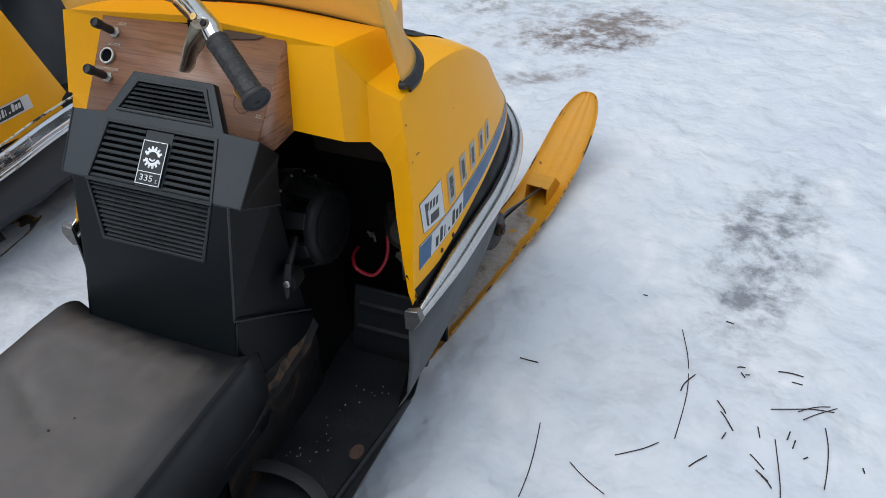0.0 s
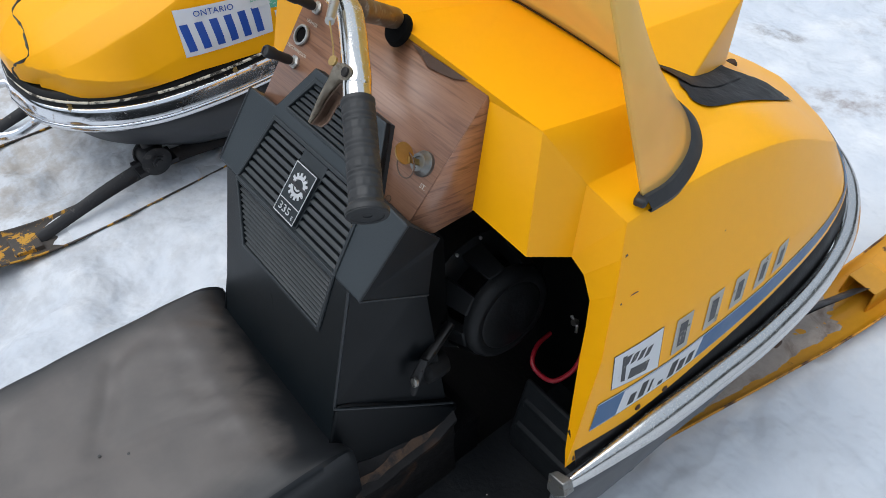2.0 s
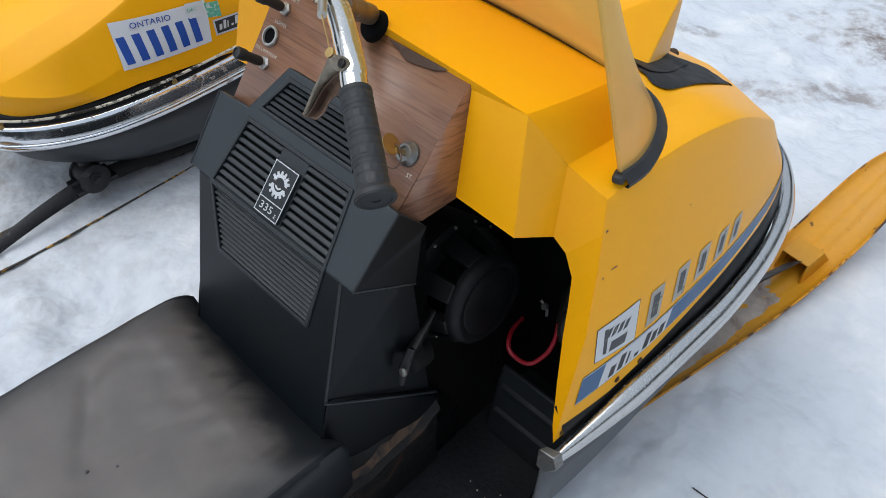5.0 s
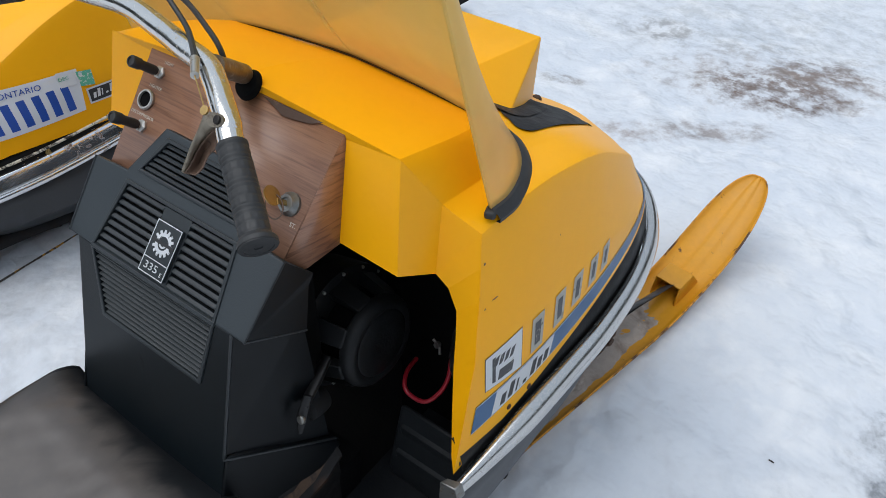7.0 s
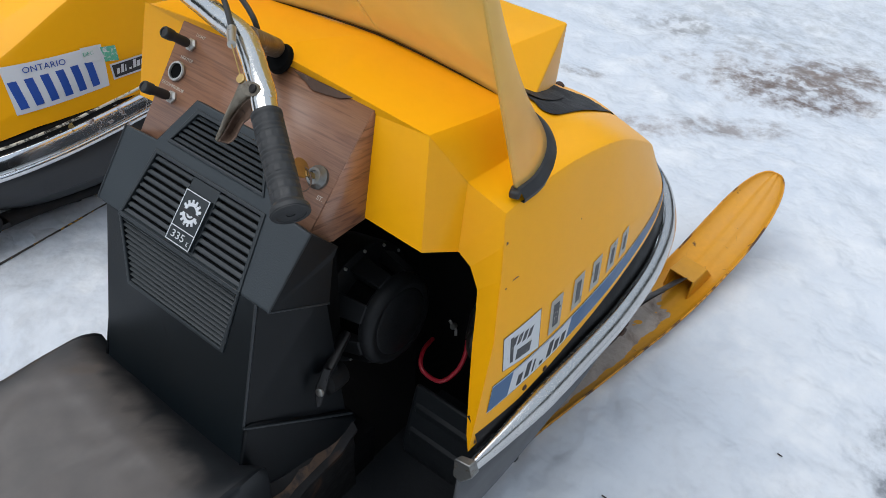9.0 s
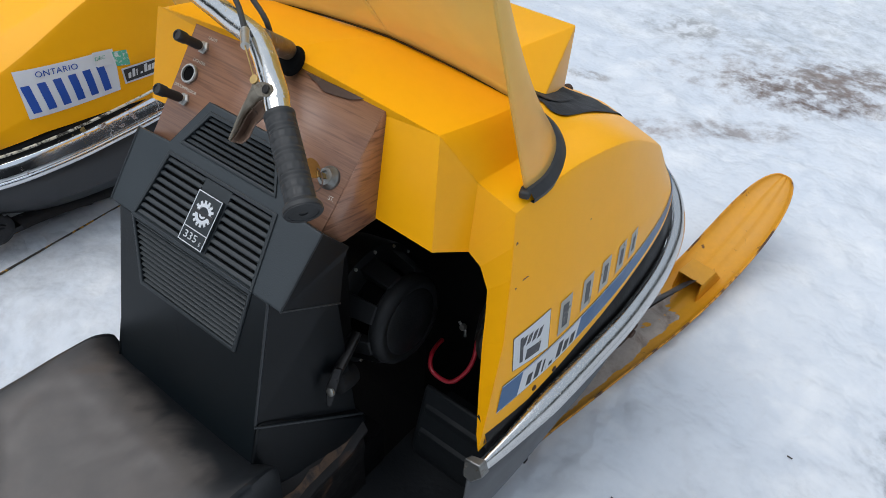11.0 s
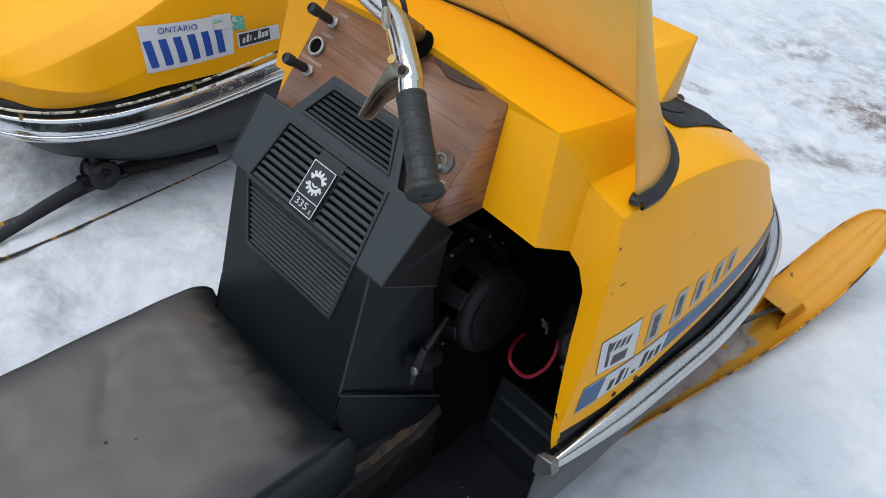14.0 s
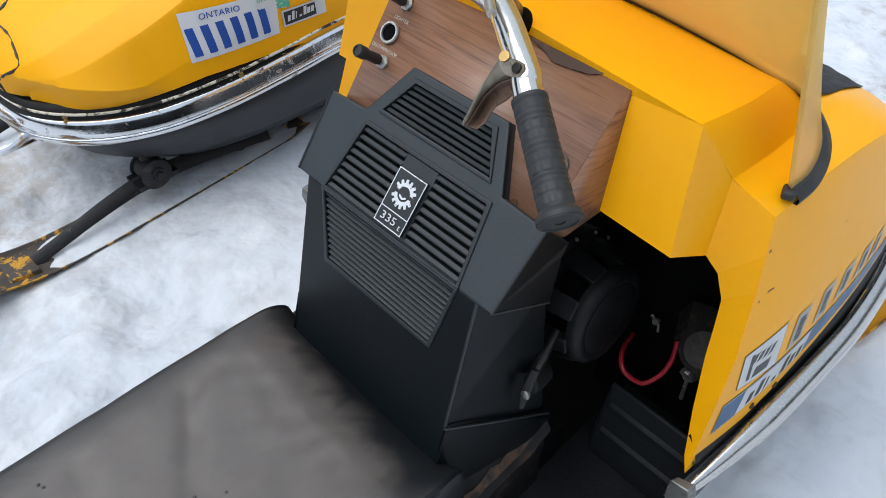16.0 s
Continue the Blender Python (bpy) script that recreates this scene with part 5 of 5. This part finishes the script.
# tunnel under the seat, footboards, footwell
bm = bmesh.new()
add_hull(bm, [(s * x, y, z) for s in (1, -1) for x, z in ((.165, .275), (.160, .13)) for y in (-1.2, .12)])
part("tunnel", bm, inner_black, sled, "black sheet metal tunnel")
for s in (1, -1):
    bm = bmesh.new()
    add_hull(bm, [(s * x, y, z) for x, y in ((.160, .30), (.338, .10), (.334, .078), (.306, -.14), (.290, -.30), (.285, -1.1), (.160, -1.1), (.30, .30)) for z in (.186, .180)])
    part("footboard", bm, floor_black, sled, "scuffed black footboard")
    bm = bmesh.new()
    add_tube(bm, [(s * .334, .078, .186), (s * .306, -.14, .188), (s * .290, -.30, .188), (s * .285, -1.1, .188)], .006, 8)
    part("footboard_edge", bm, floor_black, sled)
    # bulkhead wall of the footwell, its shade painted as near-black
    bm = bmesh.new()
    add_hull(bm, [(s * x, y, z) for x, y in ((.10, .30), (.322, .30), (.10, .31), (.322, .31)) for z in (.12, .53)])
    part("bulkhead", bm, recess_shade, sled)
    bm = bmesh.new()
    add_hull(bm, [(s * x, y, z) for x, y, z in ((.08, .300, .53), (.322, .300, .53), (.08, .262, .67), (.30, .262, .67), (.08, .31, .53), (.322, .31, .53), (.08, .31, .69), (.30, .31, .69))])
    part("hood_liner", bm, hood_inside, sled, "brown fibreglass inside of the hood")
    # slanting toe rest with ribs
    rest = new("toe_rest")
    rest.parent = sled
    rest["label"] = "ribbed black toe rest"
    bm = bmesh.new()
    add_hull(bm, [(s * x, y, z) for x in (.186, .338) for y, z in ((.190, .330), (.158, .215), (.162, .187), (.176, .187), (.200, .322))])
    bevelled(part("toe_board", bm, toe_black, rest), .006)
    for t in (.22, .62):
        c = Vector((0, .158 + .032 * t, .215 + .115 * t))
        bm = bmesh.new()
        add_hull(bm, [(s * x, c.y + dy, c.z + dz) for x in (.196, .334) for dy, dz in ((-.001, -.010), (-.0022, .010), (.008, -.014), (.008, .016))])
        bevelled(part("toe_rib", bm, toe_black, rest), .003)
# rusty shoulder of the tunnel beside the console, with its folded edge and creased wall
bm = bmesh.new()
rows = []
for i in range(19):
    y = -.22 + .290 * i / 18
    z = .308 + .020 * max(0, y) / .06 + .004 * math.sin(i * 1.1)
    tip = .014 * max(0, (y - .045) / .04)
    wob = .0016 * noise.noise(Vector((0, y * 40, 2)))
    rows.append([Vector(p) for p in ((.135, y, z + .036 + tip), (.160, y, z + .018 + tip), (.174, y, z + tip * .6), (.178 + wob, y, z - .002), (.178 + wob, y, z - .008), (.170 + 2 * wob, y, z - .026), (.172 - 2 * wob, y, z - .05), (.168 + wob, y, z - .08), (.170, y, .186))])
add_loft(bm, rows)
brace = part("floor_brace", bm, rust_black, sled, "rusty black folded edge of the tunnel", 40)
bm = bmesh.new()
patch = []
for i, r in enumerate(rows[7:18]):
    t = i / 10
    lo = .10 + .25 * noise.noise(Vector((i * .9, 3, 1)))
    hi = .74 - .35 * abs(t - .55) + .2 * noise.noise(Vector((i * .8, 7, 2)))
    patch.append([r[1].lerp(r[2], lo + (hi - lo) * k / 5) + Vector((.0008, 0, .0014)) for k in range(6)])
add_loft(bm, patch)
part("rust_patch", bm, rust_brown, brace, "brown rust where the paint has gone", 40)
# grab hoop on the footboard
bm = bmesh.new()
strap = smooth_path([(.108, -.245, .188), (.112, -.192, .204), (.135, -.160, .212), (.178, -.138, .214), (.235, -.134, .210), (.285, -.148, .202), (.325, -.180, .190)], 8)
rows = []
for i, p in enumerate(strap):
    d = (strap[min(i + 1, len(strap) - 1)] - strap[max(i - 1, 0)]).normalized()
    o = Vector((-d.y, d.x, 0)).normalized()
    rows.append([p + o * a + Vector((0, 0, h)) for a, h in ((-.002, -.024), (-.002, .005), (0, .0075), (-.012, .0080), (-.022, .006), (-.022, .002), (-.006, .001), (-.006, -.024), (-.002, -.024))])
add_loft(bm, rows)
part("foot_stop", bm, starter_black, sled, "bent steel foot stop")
bm = bmesh.new()
add_prism(bm, rounded([(-.010, -.014), (.006, -.017), (.013, -.004), (.009, .013), (-.004, .016), (-.012, .004)], .008), pose(.296, -.052, .1872), .0012)
part("rust_spot", bm, spot_rust, sled)
for i in range(40):
    y = -.10 + .20 * random.random()
    x = .245 + .25 * y + random.gauss(0, .016)
    bm = bmesh.new()
    add_lathe(bm, [(.0011, 0), (.0009, .0008), (.0003, .0012)], pose(x, y, .186) @ Matrix.Diagonal((.5 + random.random(), .5 + random.random(), 1, 1)), 5)
    part("grit", bm, slush if i % 3 else spot_rust, sled)

# recoil starter in the footwell
starter = new("recoil_starter")
starter.parent = sled
starter["label"] = "black recoil starter housing with windows"
RX = axes((.098, .168, .466), (0, 1, .0), (1, -.15, .10))
bm = bmesh.new()
add_lathe(bm, [(.086, -.05), (.092, .002), (.092, .010), (.084, .014)], RX, 44)
part("shroud", bm, starter_black, starter)
for i in range(8):
    t0 = 2 * math.pi * (i + .15) / 8
    bm = bmesh.new()
    pts = []
    for dt in (-.19, .19):
        for r, h in ((.066, .010), (.084, .010), (.056, .062), (.071, .062)):
            pts.append(RX @ Vector((r * math.cos(t0 + dt), r * math.sin(t0 + dt), h)))
    add_hull(bm, pts)
    bevelled(part("starter_post", bm, starter_black, starter), .002)
# near-black core gives the shade inside the starter's windows
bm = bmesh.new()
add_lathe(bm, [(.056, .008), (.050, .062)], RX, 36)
part("starter_core", bm, recess_shade, starter)
bm = bmesh.new()
add_lathe(bm, [(.065, .056), (.068, .059), (.068, .066), (.066, .072), (.060, .077), (.056, .0775), (.050, .076), (.046, .078), (.02, .079)], RX, 48)
part("starter_cover", bm, starter_black, starter, "round black starter cover")
for i in range(14):
    t0 = 2 * math.pi * (i + .3) / 14
    bm = bmesh.new()
    add_lathe(bm, [(.0025, 0), (.0025, .004), (.0012, .005)], RX @ pose(.088 * math.cos(t0), .088 * math.sin(t0), .010), 6)
    part("starter_bolt", bm, zinc, starter)
# pull handle and choke lever
bm = bmesh.new()
add_tube(bm, [(.150, .085, .500), (.160, .050, .490), (.168, .022, .478)], [.010, .012, .008], 12, True, .6)
add_tube(bm, [(.170, .030, .496), (.170, .016, .470), (.172, .008, .444)], [.005, .0075, .003], 10, True, .5)
handle = part("pull_handle", bm, engine_black, sled, "black starter pull handle")
bm = bmesh.new()
add_lathe(bm, [(.006, 0), (.006, .003), (.004, .004)], axes((.174, .012, .470), (1, 0, 0), (.5, -.8, .3)), 12)
part("handle_screw", bm, zinc, handle)
bm = bmesh.new()
add_lathe(bm, [(.018, 0), (.020, .01), (.020, .03), (.014, .034)], axes((.150, .070, .440), (1, 0, 0), (.7, -.6, .1)), 16)
part("cable_boss", bm, engine_black, sled)
# red cable and carburettor bits in the bay
bm = bmesh.new()
add_tube(bm, smooth_path([(.170, .250, .366), (.178, .215, .372), (.196, .192, .366), (.222, .202, .350), (.236, .222, .364), (.238, .238, .384), (.232, .252, .405)], 8), .0034, 10)
part("red_cable", bm, red_rubber, sled, "red battery cable")
bm = bmesh.new()
add_lathe(bm, [(.030, 0), (.032, .02), (.032, .05), (.024, .056)], axes((.272, .275, .40), (1, 0, 0), (.2, -.6, .6)), 18)
add_box(bm, pose(.245, .275, .43, 20, 10, 30), (.045, .04, .05))
carb = part("carburettor", bm, carb_metal, sled, "dirty carburettor body")
bm = bmesh.new()
add_lathe(bm, [(.006, 0), (.006, .012), (.010, .014), (.010, .02)], axes((.265, .250, .388), (1, 0, 0), (-.2, -.7, -.3)), 10)
add_lathe(bm, [(.011, -.006), (.013, 0), (.012, .008)], axes((.266, .246, .372), (0, 1, 0), (-.5, -.4, .6)), 7)
add_tube(bm, [(.264, .243, .378), (.266, .240, .322)], .003, 8)
part("fuel_fitting", bm, zinc, carb)
bm = bmesh.new()
add_lathe(bm, [(.005, 0), (.005, .008)], axes((.181, .292, .369), (1, 0, 0), (-.2, -.7, .3)), 8)
add_tube(bm, [(.170, .292, .373), (.186, .288, .366), (.189, .284, .358)], .0025, 8)
part("wire_terminal", bm, zinc, carb)

add_ski(sled, .321, ski_paint, "yellow steel ski with upturned tip, turned outward", -8.9)
slush_bm = bmesh.new()
rows = []
for i in range(90):
    y = .40 + .625 * i / 89
    row = []
    end = min(1, max(0, (1.025 - y) / .06)) ** .5
    for k in range(17):
        u = -1 + 1.90 * k / 16
        ragged = noise.noise(Vector((u * 2.2, y * 22, 8))) + .6 * noise.noise(Vector((u * 6, y * 60, 2))) + .4 * noise.noise(Vector((u * 14, y * 140, 4)))
        h = .0165 + .0032 * end + .0042 * ragged - .0085 * max(0, u + .15) ** 1.5 - .004 * (1 - end)
        row.append(Vector((.321 + (y - .95) * .156 + u * .054, y, h)))
    rows.append(row)
add_loft(slush_bm, rows)
part("ski_slush", slush_bm, slush, sled, "dirty slush lying on the ski", 80)
add_ski(sled, -.360, ski_paint, "yellow steel ski with upturned tip", -7)

# ---- the second snowmobile, parked nose to tail beside it ----
other = thing("snowmobile", "older yellow snowmobile with chrome bumper and licence plate, in snow", "snowmobile", pose(-1.240, .845, -.123, 0, 0, 180))
worked_on[0] = OLD_HOOD
hood2 = part("hood", cowl_bm(1.0, OLD_COWL), hood_paint, other, "yellow fibreglass hood with dark cracks", 14)
hood2.location, hood2.scale = (0, 0, -.024), (1.02, 1.03, 1)
flat_rear(hood2)
hood_skin(cowl_bm(1.0, OLD_COWL), hood2)
part("bumper_strip", sweep_bm(ring_path(), [(-.008, .026), (.003, .0268), (.0062, .0252), (.0095, .0180), (.0125, .0095), (.0152, .0010), (.0178, -.0070), (.0172, -.0088), (.0145, -.0092), (.0145, -.0108), (.0175, -.0115), (.0192, -.0170), (.0182, -.0240), (.0145, -.0290), (.004, -.030), (-.006, -.028)]), chrome, other, "rust-flecked chrome bumper strip", 75)
part("rubber_seal", sweep_bm(ring_path(dx=-.014, dz=.012), [(-.05, .040), (-.008, .042), (.003, .034), (.008, .020), (.008, -.01)]), black_trim, other, "black rubber seal")
make_pan(other, .0, dark_pan)
for x in (-.252, .245):
    old_ski = add_ski(other, x, old_ski_paint, "rusty dark ski with flaking yellow paint, half buried", 2, (.105, .072), -.0255)
    # snow that fills the blade's trough
    bm = bmesh.new()
    rows = []
    for i in range(60):
        y = .27 + .66 * i / 59
        w = (.047 + .014 * min(1, max(0, (y - .35) / .5))) * .95
        cover = .0055 * (y - .60) / .36 - .0016 + .006 * noise.noise(Vector((0, y * 15, x))) + .004 * noise.noise(Vector((0, y * 37, 2)))
        rows.append([Vector((u * w * 1.10, y, .0478 + cover - .003 * u * u + .004 * noise.noise(Vector((u * 2, y * 14, 3))) - (.006 if u * x < 0 else 0.0) * abs(u) ** 6)) for u in (-1, -.8, -.55, -.25, 0, .25, .55, .8, 1)])
    add_loft(bm, rows)
    part("ski_snow", bm, snow, old_ski, "snow lying in the ski", 80)
bm = bmesh.new()
add_hull(bm, [(s * x, y, z) for s in (1, -1) for x, y, z in ((.322, .225, .50), (.296, .255, .66), (.225, .21, .775), (.19, .02, .765), (.17, -.08, .64), (.16, -.10, .30), (.30, .19, .30))])
bevelled(part("console", bm, vinyl, other, "black vinyl console"), .01)
bm = bmesh.new()
add_hull(bm, [(s * x, y, z) for s in (1, -1) for x, z in ((.175, .40), (.165, .43), (.17, .25)) for y in (-.06, -1.1)])
bevelled(part("seat", bm, seat_vinyl, other, "black vinyl seat"), .015, 3)
bm = bmesh.new()
add_hull(bm, [(s * x, y, z) for s in (1, -1) for x, z in ((.28, .19), (.28, .18), (.15, .10)) for y in (.3, -1.2)])
part("tunnel", bm, inner_black, other)
# plate and stickers on its left side
part("plate", decal_bm([(.641, .4970), (.4437, .4970), (.4330, .5890), (.6330, .5940)], 10, 6, .0015, -1), plate_white, hood2, "white and blue licence plate sticker")
for i in range(6):
    y0 = .630 - i * .0302
    part("plate_bar", decal_bm([(y0, .507), (y0 - .0165, .507), (y0 - .0150, .563), (y0 + .0015, .563)], 2, 3, .0022, -1), plate_blue, hood2)


def flat_on_hood2(name, corners, material, lift, nu=3, nv=3, label=""):
    return part(name, decal_bm(corners, nu, nv, lift, -1), material, hood2, label)


def hood2_frame(y, z):
    """A pose on the left side of that hood: x towards its tail, z out."""
    a, b = on_side(y, z, .0026, -1), on_side(y - .05, z - .003, .0026, -1)
    return axes(a, b - a, (-1, 0, .1))


part("plate_word", text_bm("ONTARIO", .0185, hood2_frame(.556, 0.5780), .0003, 1.05), plate_blue, hood2, smooth=0)
flat_on_hood2("date_sticker", [(.478, 0.5610), (.441, 0.5590), (.441, 0.5900), (.478, 0.5930)], white_decal, .0030, label="small green and white date sticker")
part("date_word", text_bm("DEC", .012, hood2_frame(.466, 0.5780) @ Matrix.Translation((0, 0, .0012)), .0003), green_decal, hood2, smooth=0)
flat_on_hood2("green_sticker", [(.437, 0.5510), (.406, 0.5440), (.404, 0.5770), (.437, 0.5830)], green_decal, .0018)
flat_on_hood2("maker_sticker", [(.430, 0.5050), (.318, 0.4990), (.318, 0.5350), (.430, 0.5420)], white_decal, .0018, 6, 3, "black and white maker's sticker")
flat_on_hood2("maker_field", [(.426, 0.5090), (.345, 0.5050), (.345, 0.5330), (.426, 0.5380)], ink, .0026, 6, 3)
for i, (w, h) in enumerate(((.007, .7), (.007, 1), (.003, .8), (.006, .25), (.008, 1), (.008, .7), (.008, .7))):
    y0 = .420 - i * .0102
    flat_on_hood2("maker_bar", [(y0, .515), (y0 - w, .515), (y0 - w - .004 * h, .515 + .018 * h), (y0 - .004 * h, .515 + .018 * h)], white_decal, .0032, 1, 2)
# dark crack with old sealant on the nose
crack = [(.076, .806, .597), (.030, .832, .590), (.006, .850, .580), (-.002, .882, .562), (-.050, .884, .556), (-.077, .886, .551), (-.116, .896, .534), (-.132, .907, .517), (-.098, .933, .492), (-.072, .940, .470), (-.068, .944, .440)]
bm = cowl_bm(1.0, OLD_COWL)
NOSE = BVHTree.FromBMesh(bm)
bm.free()
pts, rad = [], []
for i, p in enumerate(smooth_path(crack, 5)):
    loc, nrm, _, _ = NOSE.find_nearest(p)
    pts.append(loc + Vector((.0018 * math.sin(p.z * 900), 0, 0)))
    rad.append(.0030 + .0016 * math.sin(i * .7) + .0010 * math.sin(i * 1.9))
bm = bmesh.new()
add_tube(bm, pts, rad, 6, True, .6)
part("hood_crack", bm, ink, hood2, "black sealed crack")
part("hood_rim", sweep_bm(ring_path(dx=.002, dz=.0425), [(.0030, -.0025), (.0046, 0), (.0030, .0025), (0, .003)]), rim_cream, other, "chipped cream rim under the hood's edge", 75)
# dried glue across the rubber seal
for a, b, w in (((-.194, .888, .412), (-.214, .903, .382), .0050), ((-.352, .562, .424), (-.358, .572, .394), .0055), ((-.352, .590, .408), (-.357, .560, .402), .0030)):
    a, b = Vector(a), Vector(b)
    o = Vector((a.x, a.y - .45, 0)).normalized() * .006
    bm = bmesh.new()
    add_tube(bm, smooth_path([a + o * .2, a.lerp(b, .35) + o * 1.5, a.lerp(b, .7) + o * 1.6, b + o], 4), [w * (1 + .4 * math.sin(k * 2.1)) for k in range(13)], 7, True, .5)
    part("glue_smear", bm, glue, other)
# front tow loop
bm = bmesh.new()
add_tube(bm, smooth_path([(-.10, .955, .33), (-.12, 1.03, .322), (-.06, 1.09, .320), (.06, 1.09, .320), (.12, 1.03, .322), (.10, .955, .33)], 6), .010, 10)
part("front_bumper_hoop", bm, chrome, other, "chrome front bumper hoop")
# ---- dead grass stems on the snow ----
# ends of each stem, and how far it bows
STEMS = [
    (.775, .625, .795, .303, .05), (.450, .416, .491, .420, 0), (.538, .264, .546, .088, .03), (.616, .196, .693, .139, -.03),
    (.970, .438, 1.093, .485, .01), (1.022, .449, 1.086, .498, .04), (.696, .233, .770, .289, -.04), (.983, .361, .998, .200, .02),
    (1.072, .427, 1.068, .278, .04), (.867, .424, .886, .395, .05), (.832, .247, .861, .282, .03), (.982, .556, 1.032, .557, .05),
    (.793, .422, .817, .483, .06), (.908, .526, .917, .515, 0), (.917, .522, .926, .524, 0), (.939, .314, .965, .287, .02), (.962, .269, .979, .244, .03),
    (1.032, .429, 1.099, .498, .02), (.948, .381, .953, .356, 0), (1.014, .353, 1.018, .373, 0), (1.034, .335, 1.042, .344, 0), (1.141, .359, 1.144, .348, 0),
    (.876, .397, .903, .357, .03), (1.010, .535, 1.031, .533, .04), (.866, .692, .884, .691, .02), (.672, .714, .682, .712, 0),
    (.951, .281, .972, .258, .02), (.890, .346, .884, .328, 0), (.900, .537, .916, .543, .1), (1.003, .369, 1.008, .392, 0),
]


def make_stem(x0, y0, x1, y1, bow):
    mid = Vector(((x0 + x1) / 2, (y0 + y1) / 2, 0))
    half = Vector(((x1 - x0) / 2, (y1 - y0) / 2, 0))
    o = Vector((-half.y, half.x, 0))
    pts = []
    for t in (-1, -.4, .3, 1):
        p = half * t + o * (bow * 2 * (1 - t * t)) + o * (.03 * math.sin(t * 9 + x0 * 40))
        p.z = ground_height(mid.x + p.x, mid.y + p.y) + .002
        pts.append(p)
    bm = bmesh.new()
    add_tube(bm, smooth_path(pts, 5), .0011 if half.length > .04 else .0014, 5)
    ob = part("grass_stem", bm, stem_brown)
    ob.location = mid
    return tagged(ob, "thin dark dry grass stem on the snow", "grass", group="dry stems on the snow")


stem_brown = surface("stem_brown", (0.030, 0.022, 0.020), 0.8, 0, 0.3, 60)
for row in STEMS:
    make_stem(*row)
